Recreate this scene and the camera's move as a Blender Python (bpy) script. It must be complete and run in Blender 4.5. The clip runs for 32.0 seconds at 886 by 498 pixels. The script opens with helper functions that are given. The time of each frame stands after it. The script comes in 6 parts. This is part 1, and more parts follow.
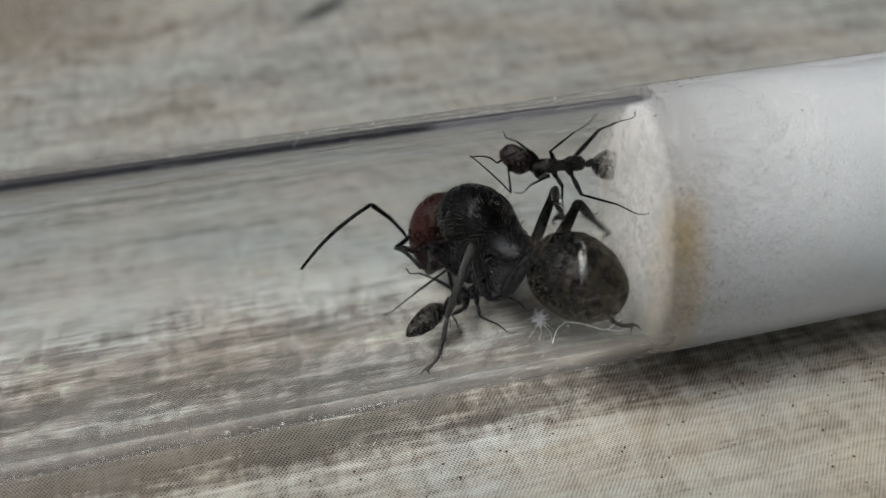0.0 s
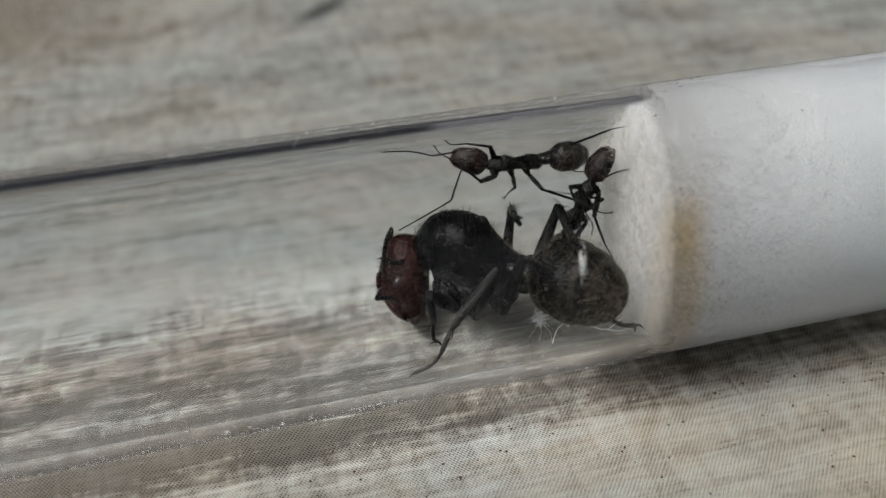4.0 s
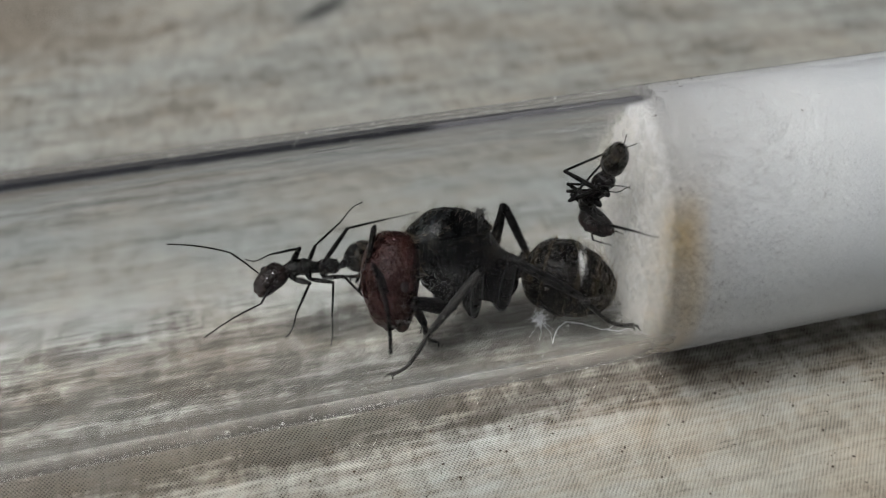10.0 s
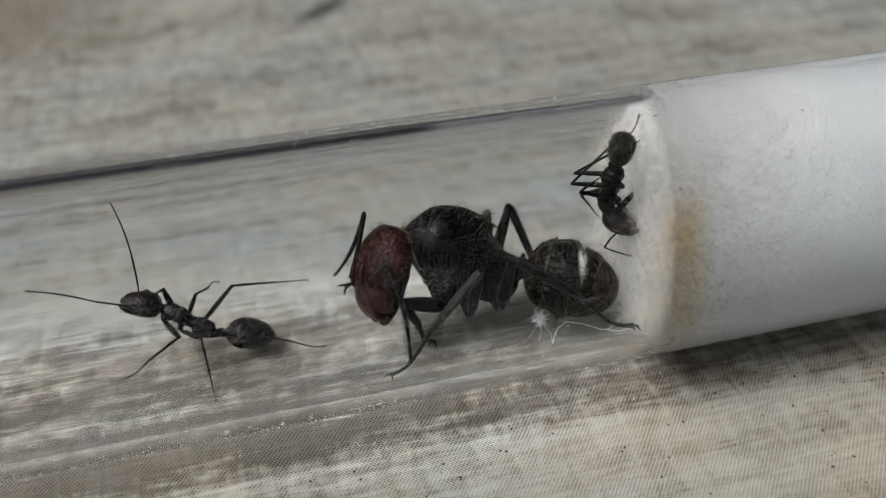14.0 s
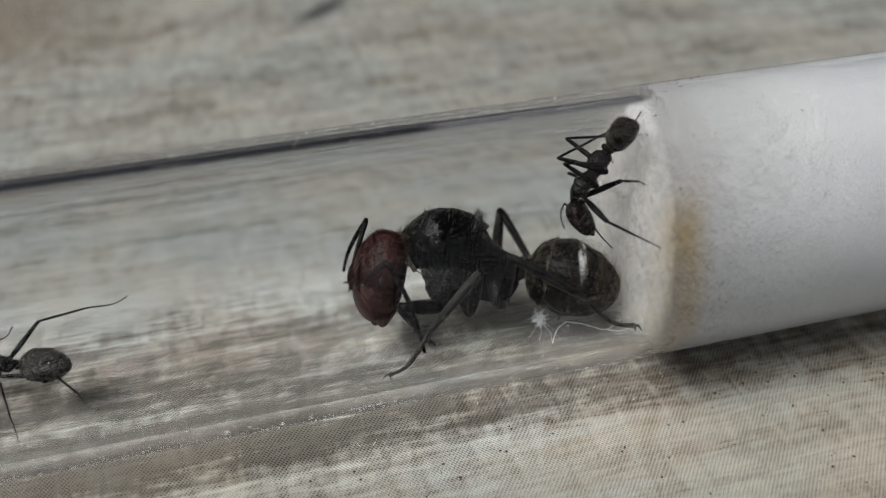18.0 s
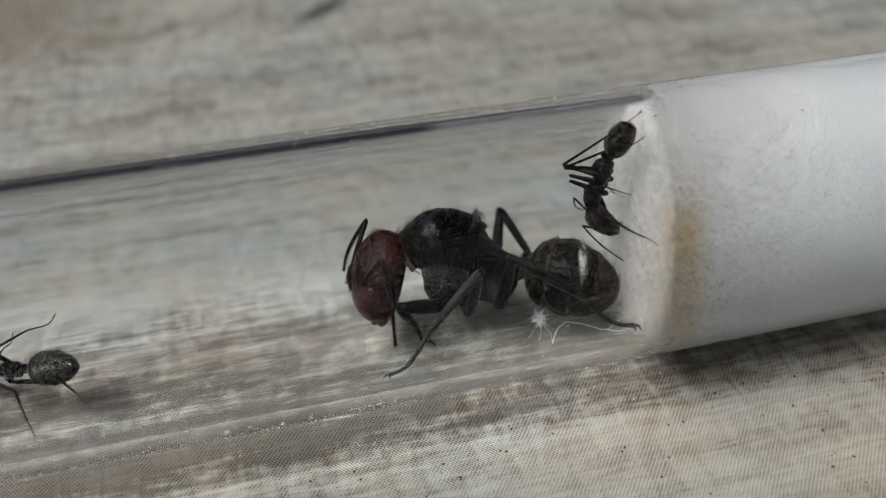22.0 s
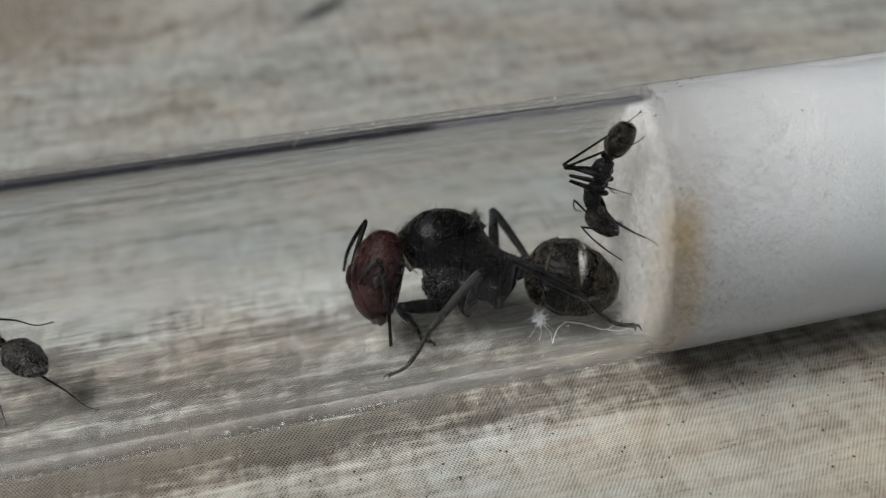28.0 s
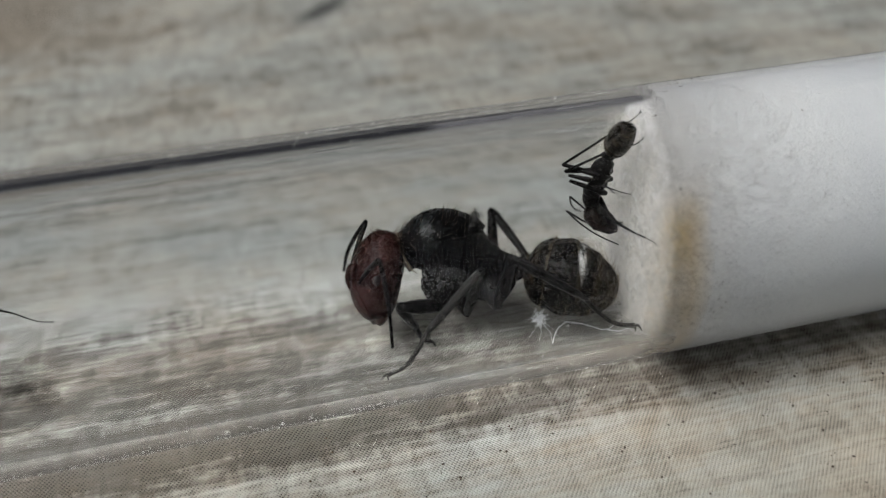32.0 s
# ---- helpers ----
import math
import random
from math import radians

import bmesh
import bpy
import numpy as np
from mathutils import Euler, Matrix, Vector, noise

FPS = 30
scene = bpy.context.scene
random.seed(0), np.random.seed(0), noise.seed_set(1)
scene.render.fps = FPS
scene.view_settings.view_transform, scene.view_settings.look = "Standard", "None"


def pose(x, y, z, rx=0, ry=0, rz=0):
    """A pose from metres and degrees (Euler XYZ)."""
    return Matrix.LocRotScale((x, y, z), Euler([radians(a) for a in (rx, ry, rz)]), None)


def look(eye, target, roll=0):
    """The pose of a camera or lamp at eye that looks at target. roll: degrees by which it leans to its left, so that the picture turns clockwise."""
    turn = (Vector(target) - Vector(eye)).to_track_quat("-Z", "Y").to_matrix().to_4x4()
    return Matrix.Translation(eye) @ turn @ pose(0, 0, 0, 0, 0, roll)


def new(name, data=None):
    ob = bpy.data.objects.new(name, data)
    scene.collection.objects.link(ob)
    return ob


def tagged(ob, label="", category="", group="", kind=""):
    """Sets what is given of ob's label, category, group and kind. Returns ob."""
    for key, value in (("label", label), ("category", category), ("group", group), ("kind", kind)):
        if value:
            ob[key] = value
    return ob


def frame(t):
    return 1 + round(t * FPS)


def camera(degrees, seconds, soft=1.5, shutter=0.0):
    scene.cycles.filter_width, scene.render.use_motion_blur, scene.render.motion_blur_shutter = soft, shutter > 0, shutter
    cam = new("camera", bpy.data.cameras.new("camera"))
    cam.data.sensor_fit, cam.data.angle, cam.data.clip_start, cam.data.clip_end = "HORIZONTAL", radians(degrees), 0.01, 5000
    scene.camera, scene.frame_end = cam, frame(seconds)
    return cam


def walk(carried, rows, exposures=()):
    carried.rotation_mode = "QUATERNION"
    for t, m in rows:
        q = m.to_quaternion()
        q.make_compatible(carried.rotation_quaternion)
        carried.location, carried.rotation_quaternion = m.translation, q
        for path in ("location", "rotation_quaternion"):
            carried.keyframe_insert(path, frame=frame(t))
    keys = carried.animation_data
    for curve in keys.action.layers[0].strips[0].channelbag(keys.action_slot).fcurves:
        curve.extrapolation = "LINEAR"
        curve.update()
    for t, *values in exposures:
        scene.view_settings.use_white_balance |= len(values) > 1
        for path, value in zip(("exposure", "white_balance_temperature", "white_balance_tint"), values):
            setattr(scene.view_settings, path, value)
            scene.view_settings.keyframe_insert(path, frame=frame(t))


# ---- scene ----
cam = camera(52, 32.0, soft=1.0, shutter=0.5)
EYE = (0.0, -0.037767, 0.043162)
AIM = (0.0089876, -0.0016092, 0.0098171)
walk(cam, [(0.0, look(EYE, AIM)), (32.0, look(EYE, AIM))], exposures=[(0.0, 0.04), (32.0, 0.04)])
cam.data.dof.use_dof = True
cam.data.dof.focus_distance = 0.0530
cam.data.dof.aperture_fstop = 25.0

# ---- world and light: a closed room with one roof window ----
world = bpy.data.worlds.new("sky")
scene.world = world
world.use_nodes = True
wn = world.node_tree.nodes
sky = wn.new("ShaderNodeTexSky")
sky.sky_type = 'NISHITA'
sky.sun_disc = False
sky.sun_elevation = radians(48)
sky.sun_rotation = radians(-25)
wn["Background"].inputs["Strength"].default_value = 0.12
world.node_tree.links.new(sky.outputs["Color"], wn["Background"].inputs["Color"])

SKYLIGHT = (-1.50, -0.70, -0.60, 0.60)   # x and y reach of the roof window
ROOF = 2.05
win_lamp = bpy.data.lights.new("roof_window_light", 'AREA')
win_lamp.shape = 'RECTANGLE'
win_lamp.size, win_lamp.size_y = 0.8, 1.2
win_lamp.energy = 57.0
win_lamp.color = (1.0, 0.99, 0.972)
win_light = new("roof_window_light", win_lamp)
win_light.matrix_world = pose(-1.10, 0.0, ROOF + 0.05)

# ---- helpers for building ----
MM = 0.001


def part(name, bm, material, parent=None, label="", kind="", smooth=True):
    me = bpy.data.meshes.new(name)
    bm.to_mesh(me)
    bm.free()
    for p in me.polygons:
        p.use_smooth = smooth
    me.materials.append(material)
    ob = new(name, me)
    if parent is not None:
        ob.parent = parent
    return tagged(ob, label=label, kind=kind)


def ring_loft(bm, rings, close=True, seg=None):
    """Skin a list of rings of points (all the same count) into a closed skin."""
    vs = [[bm.verts.new(p) for p in ring] for ring in rings]
    n = len(vs[0])
    for a, b in zip(vs, vs[1:]):
        for i in range(n):
            bm.faces.new((a[i], a[(i + 1) % n], b[(i + 1) % n], b[i]))
    if close:
        bm.faces.new(vs[0][::-1])
        bm.faces.new(vs[-1])
    return vs


def box(bm, lo, hi):
    m = Matrix.LocRotScale([(a + b) / 2 for a, b in zip(lo, hi)], None, [b - a for a, b in zip(lo, hi)])
    bmesh.ops.create_cube(bm, size=1.0, matrix=m)


def lathe_x(bm, profile, seg=96, axis=(0.0, 0.0)):
    """Turn a closed profile of (x, radius) round the x axis; a radius of 0 closes to a point."""
    rings = []
    for x, r in profile:
        rings.append([bm.verts.new((x, axis[0] + r * math.cos(2 * math.pi * i / seg), axis[1] + r * math.sin(2 * math.pi * i / seg)))
                      for i in range(seg)])
    for a, b in zip(rings, rings[1:]):
        for i in range(seg):
            bm.faces.new((a[i], a[(i + 1) % seg], b[(i + 1) % seg], b[i]))
    return rings


def strand(bm, pts, r0, r1=None, seg=5):
    """A thin round strand along points, tapering from r0 to r1."""
    r1 = r0 if r1 is None else r1
    pts = [Vector(p) for p in pts]
    rings = []
    side = None
    for i, p in enumerate(pts):
        d = (pts[min(i + 1, len(pts) - 1)] - pts[max(i - 1, 0)]).normalized()
        if side is None:
            side = d.orthogonal().normalized()
        side = (side - d * side.dot(d)).normalized()
        up = d.cross(side)
        r = r0 + (r1 - r0) * i / (len(pts) - 1)
        rings.append([p + (side * math.cos(2 * math.pi * k / seg) + up * math.sin(2 * math.pi * k / seg)) * r for k in range(seg)])
    ring_loft(bm, rings)


# ---- materials ----
def material(name):
    m = bpy.data.materials.new(name)
    m.use_nodes = True
    nt = m.node_tree
    return m, nt, nt.nodes["Principled BSDF"]


def node(nt, kind, **inputs):
    n = nt.nodes.new(kind)
    for k, v in inputs.items():
        n.inputs[k.replace("_", " ")].default_value = v
    return n


def ramp(nt, source, stops):
    n = nt.nodes.new("ShaderNodeValToRGB")
    els = n.color_ramp.elements
    els[0].position, els[0].color = stops[0][0], (*stops[0][1], 1)
    els[1].position, els[1].color = stops[-1][0], (*stops[-1][1], 1)
    for pos, col in stops[1:-1]:
        e = els.new(pos)
        e.color = (*col, 1)
    nt.links.new(source, n.inputs["Fac"])
    return n.outputs["Color"]


def grey(nt, source, a, b, lo=0.0, hi=1.0):
    n = nt.nodes.new("ShaderNodeMapRange")
    n.inputs["From Min"].default_value, n.inputs["From Max"].default_value = a, b
    n.inputs["To Min"].default_value, n.inputs["To Max"].default_value = lo, hi
    nt.links.new(source, n.inputs["Value"])
    return n.outputs["Result"]


def maths(nt, op, a, b):
    n = nt.nodes.new("ShaderNodeMath")
    n.operation = op
    for i, v in enumerate((a, b)):
        if isinstance(v, (int, float)):
            n.inputs[i].default_value = v
        else:
            nt.links.new(v, n.inputs[i])
    return n.outputs["Value"]


def mixed(nt, fac, a, b, blend='MIX'):
    n = nt.nodes.new("ShaderNodeMix")
    n.data_type, n.blend_type = 'RGBA', blend
    for key, v in ((0, fac), (6, a), (7, b)):
        if isinstance(v, (int, float)):
            n.inputs[key].default_value = v
        elif isinstance(v, tuple):
            n.inputs[key].default_value = (*v, 1)
        else:
            nt.links.new(v, n.inputs[key])
    return n.outputs[2]


def place(nt, scale=(1, 1, 1), offset=(0, 0, 0), turn=0.0):
    co = nt.nodes.new("ShaderNodeTexCoord")
    mp = nt.nodes.new("ShaderNodeMapping")
    mp.inputs["Scale"].default_value = scale
    mp.inputs["Location"].default_value = offset
    mp.inputs["Rotation"].default_value = (0, 0, turn)
    nt.links.new(co.outputs["Object"], mp.inputs["Vector"])
    return mp.outputs["Vector"]


def noise_tex(nt, vector, scale, detail=3.0, rough=0.55, distort=0.0):
    n = node(nt, "ShaderNodeTexNoise", Scale=scale, Detail=detail, Roughness=rough, Distortion=distort)
    nt.links.new(vector, n.inputs["Vector"])
    return n.outputs["Fac"]


def bump(nt, bsdf, height, distance, strength=1.0):
    b = node(nt, "ShaderNodeBump", Strength=strength, Distance=distance)
    nt.links.new(height, b.inputs["Height"])
    nt.links.new(b.outputs["Normal"], bsdf.inputs["Normal"])


def spot(nt, centre, half_x, half_y, turn, wobble):
    """1 inside a soft oval on the cloth, 0 outside."""
    mp = nt.nodes.new("ShaderNodeMapping")
    mp.vector_type = 'TEXTURE'
    co = nt.nodes.new("ShaderNodeTexCoord")
    nt.links.new(co.outputs["Object"], mp.inputs["Vector"])
    mp.inputs["Location"].default_value = (*centre, 0)
    mp.inputs["Rotation"].default_value = (0, 0, radians(turn))
    mp.inputs["Scale"].default_value = (half_x, half_y, 1)
    ln = nt.nodes.new("ShaderNodeVectorMath")
    ln.operation = 'LENGTH'
    nt.links.new(mp.outputs["Vector"], ln.inputs[0])
    return grey(nt, maths(nt, 'ADD', ln.outputs["Value"], wobble), 0.5, 1.6, 1.0, 0.0)


# centre, half length, half width, turn, depth and raggedness of dark (or, below zero, pale) bands of print and painted
# tube shade
PRINT_AND_SHADE_BANDS = (((-0.009, 0.0036), 0.024, 0.0012, 2, 0.025, 1.0), ((0.0, 0.0010), 0.060, 0.0046, 0, 0.115, 0.45), ((-0.018, -0.0030), 0.026, 0.0060, 0, 0.055, 0.6),
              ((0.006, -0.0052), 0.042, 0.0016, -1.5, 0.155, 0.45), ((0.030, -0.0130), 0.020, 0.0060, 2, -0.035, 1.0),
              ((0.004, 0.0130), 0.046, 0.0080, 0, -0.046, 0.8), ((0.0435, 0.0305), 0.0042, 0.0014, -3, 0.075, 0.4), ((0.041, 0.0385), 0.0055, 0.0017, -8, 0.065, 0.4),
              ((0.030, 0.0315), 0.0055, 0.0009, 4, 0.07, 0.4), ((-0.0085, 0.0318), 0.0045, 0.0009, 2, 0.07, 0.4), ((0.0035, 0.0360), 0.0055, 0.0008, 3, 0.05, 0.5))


def cloth_material():
    m, nt, bsdf = material("printed_cloth")
    # wood-like print: long soft streaks along x, finer grain, and pale slubs of the cross threads
    broad = noise_tex(nt, place(nt, (38, 330, 1), (7.7, 3.3, 0)), 1.0, 3.0, 0.55, 0.15)
    streak = noise_tex(nt, place(nt, (120, 1150, 1), (2.1, 5.9, 0)), 1.0, 4.0, 0.62, 0.1)
    grain_x = noise_tex(nt, place(nt, (420, 4200, 1), (0.7, 2.2, 0)), 1.0, 2.0, 0.6)
    slub = noise_tex(nt, place(nt, (900, 300, 1), (1.0, 0.0, 0)), 1.0, 4.0, 0.65, 0.8)
    blot = noise_tex(nt, place(nt, (420, 700, 1), (4.4, 1.6, 0)), 1.0, 4.0, 0.65)
    patch = noise_tex(nt, place(nt, (75, 120, 1), (5.0, 1.0, 0)), 1.0, 3.0, 0.5)
    tint = noise_tex(nt, place(nt, (330, 480, 1), (9.0, 2.0, 0)), 1.0, 3.0, 0.6)

    def centred(source, weight):
        return maths(nt, 'MULTIPLY', maths(nt, 'SUBTRACT', source, 0.5), weight)
    tone = maths(nt, 'ADD', centred(broad, 0.25), 0.562)
    for source, weight in ((streak, 0.25), (grain_x, 0.10), (slub, 0.14), (blot, 0.17)):
        tone = maths(nt, 'ADD', tone, centred(source, weight))
    # bands of the print, with the tube's shade beside and under it painted in
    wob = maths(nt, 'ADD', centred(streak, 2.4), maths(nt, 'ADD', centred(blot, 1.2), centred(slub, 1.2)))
    for centre, hx, hy, turn, depth, ragged in PRINT_AND_SHADE_BANDS:
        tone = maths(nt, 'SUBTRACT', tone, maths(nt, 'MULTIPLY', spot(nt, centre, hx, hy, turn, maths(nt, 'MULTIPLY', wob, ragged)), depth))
    col = ramp(nt, tone, [(0.36, (0.095, 0.085, 0.074)), (0.43, (0.165, 0.152, 0.134)), (0.50, (0.262, 0.25, 0.226)), (0.575, (0.37, 0.362, 0.334)),
                          (0.64, (0.43, 0.426, 0.398)), (0.74, (0.50, 0.50, 0.47))])
    warm = ramp(nt, patch, [(0.40, (1.005, 0.99, 0.945)), (0.60, (0.95, 1.0, 1.015))])
    col = mixed(nt, 0.9, col, warm, 'MULTIPLY')
    hue = ramp(nt, tint, [(0.32, (1.08, 0.985, 0.90)), (0.46, (1.0, 1.0, 1.0)), (0.58, (1.0, 1.0, 1.0)), (0.70, (0.96, 1.01, 1.0))])
    col = mixed(nt, 0.4, col, hue, 'MULTIPLY')
    rust = maths(nt, 'MULTIPLY', spot(nt, (0.030, -0.0145), 0.024, 0.0065, 4, wob), 0.8)
    col = mixed(nt, rust, col, mixed(nt, 1.0, col, (1.05, 0.965, 0.86), 'MULTIPLY'))
    col = mixed(nt, maths(nt, 'MULTIPLY', spot(nt, (0.0086, 0.0472), 0.0036, 0.0010, 40, 0.0), 0.9), col, (0.06, 0.062, 0.062))
    col = mixed(nt, maths(nt, 'MULTIPLY', spot(nt, (-0.0235, 0.0545), 0.012, 0.0115, -20, maths(nt, 'MULTIPLY', wob, 0.5)), 0.75), col, (0.215, 0.18, 0.14))
    # plain weave, 0.2 mm a thread, the dark gaps between threads showing most where the print is dark
    co = place(nt, (1, 1, 1), (0, 0, 0), radians(8))
    sep = nt.nodes.new("ShaderNodeSeparateXYZ")
    nt.links.new(co, sep.inputs[0])
    k = 2 * math.pi / 0.00023
    sway = centred(blot, 0.00012)
    xx = maths(nt, 'ADD', maths(nt, 'ADD', sep.outputs["X"], maths(nt, 'MULTIPLY', sep.outputs["Y"], 0.35)), sway)
    wa = maths(nt, 'SINE', maths(nt, 'MULTIPLY', xx, k), 0)
    wb = maths(nt, 'SINE', maths(nt, 'MULTIPLY', maths(nt, 'ADD', sep.outputs["Y"], sway), k * 0.92), 0)
    weave = maths(nt, 'ADD', maths(nt, 'MULTIPLY', maths(nt, 'MULTIPLY', wa, wb), 0.5), 0.5)
    gap = grey(nt, weave, 0.10, 0.50, 0.10, 1.0)
    dark_here = maths(nt, 'MULTIPLY', grey(nt, tone, 0.44, 0.68, 1.0, 0.30), grey(nt, maths(nt, 'ADD', slub, centred(grain_x, 1.0)), 0.38, 0.62, 1.2, 0.15))
    hole = mixed(nt, dark_here, (1.0, 1.0, 1.0), gap)
    col = mixed(nt, 1.0, col, hole, 'MULTIPLY')
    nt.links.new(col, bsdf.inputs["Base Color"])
    bsdf.inputs["Roughness"].default_value = 0.9
    bsdf.inputs["Specular IOR Level"].default_value = 0.15
    bump(nt, bsdf, maths(nt, 'ADD', weave, maths(nt, 'MULTIPLY', maths(nt, 'ADD', slub, streak), 1.5)), 0.00006, 0.8)
    return m


def plain_wall_material(name, lo, hi):
    m, nt, bsdf = material(name)
    n = noise_tex(nt, place(nt, (3, 3, 3)), 1.0, 4.0)
    nt.links.new(ramp(nt, n, [(0.35, lo), (0.65, hi)]), bsdf.inputs["Base Color"])
    bsdf.inputs["Roughness"].default_value = 0.85
    return m


def tube_material():
    m, nt, bsdf = material("clear_tube")
    bsdf.inputs["Base Color"].default_value = (0.985, 0.99, 1.0, 1)
    bsdf.inputs["Transmission Weight"].default_value = 1.0
    bsdf.inputs["IOR"].default_value = 1.47
    bsdf.inputs["Specular Tint"].default_value = (0.20, 0.20, 0.23, 1)
    bsdf.inputs["Roughness"].default_value = 0.0
    return m


def haze_material():
    """Thin dusty film: mostly clear, a little milky, glossier at grazing angles; its tint stands in for the tube's
    shade.
    """
    m = bpy.data.materials.new("dusty_film")
    m.use_nodes = True
    nt = m.node_tree
    nt.nodes.remove(nt.nodes["Principled BSDF"])
    out = nt.nodes["Material Output"]
    clear = nt.nodes.new("ShaderNodeBsdfTransparent")
    clear.inputs["Color"].default_value = (0.93, 0.935, 0.94, 1)
    milk = nt.nodes.new("ShaderNodeBsdfDiffuse")
    milk.inputs["Color"].default_value = (0.70, 0.72, 0.74, 1)
    gloss = nt.nodes.new("ShaderNodeBsdfGlossy")
    gloss.inputs["Roughness"].default_value = 0.35
    gloss.inputs["Color"].default_value = (0.07, 0.07, 0.085, 1)
    dirt = noise_tex(nt, place(nt, (120, 900, 900)), 1.0, 4.0, 0.65)
    a = nt.nodes.new("ShaderNodeMixShader")
    nt.links.new(grey(nt, dirt, 0.4, 0.75, 0.0, 0.003), a.inputs[0])
    nt.links.new(clear.outputs[0], a.inputs[1])
    nt.links.new(milk.outputs[0], a.inputs[2])
    fr = nt.nodes.new("ShaderNodeLayerWeight")
    fr.inputs["Blend"].default_value = 0.5
    edge = maths(nt, 'MULTIPLY', maths(nt, 'POWER', fr.outputs["Facing"], 10.0), 0.45)
    b = nt.nodes.new("ShaderNodeMixShader")
    nt.links.new(edge, b.inputs[0])
    nt.links.new(a.outputs[0], b.inputs[1])
    nt.links.new(gloss.outputs[0], b.inputs[2])
    nt.links.new(b.outputs[0], out.inputs["Surface"])
    return m


def outer_dust_material():
    """Nearly clear film of dust that only shows as a dull grey gloss at grazing angles."""
    m = bpy.data.materials.new("outer_dust")
    m.use_nodes = True
    nt = m.node_tree
    nt.nodes.remove(nt.nodes["Principled BSDF"])
    clear = nt.nodes.new("ShaderNodeBsdfTransparent")
    gloss = nt.nodes.new("ShaderNodeBsdfGlossy")
    gloss.inputs["Roughness"].default_value = 0.7
    dirt = noise_tex(nt, place(nt, (200, 1500, 1500)), 1.0, 4.0, 0.7)
    nt.links.new(ramp(nt, dirt, [(0.35, (0.26, 0.26, 0.30)), (0.7, (0.42, 0.42, 0.47))]), gloss.inputs["Color"])
    fr = nt.nodes.new("ShaderNodeLayerWeight")
    fr.inputs["Blend"].default_value = 0.5
    edge = maths(nt, 'MULTIPLY', maths(nt, 'POWER', fr.outputs["Facing"], 6.0), 0.35)
    b = nt.nodes.new("ShaderNodeMixShader")
    nt.links.new(edge, b.inputs[0])
    nt.links.new(clear.outputs[0], b.inputs[1])
    nt.links.new(gloss.outputs[0], b.inputs[2])
    nt.links.new(b.outputs[0], nt.nodes["Material Output"].inputs["Surface"])
    return m


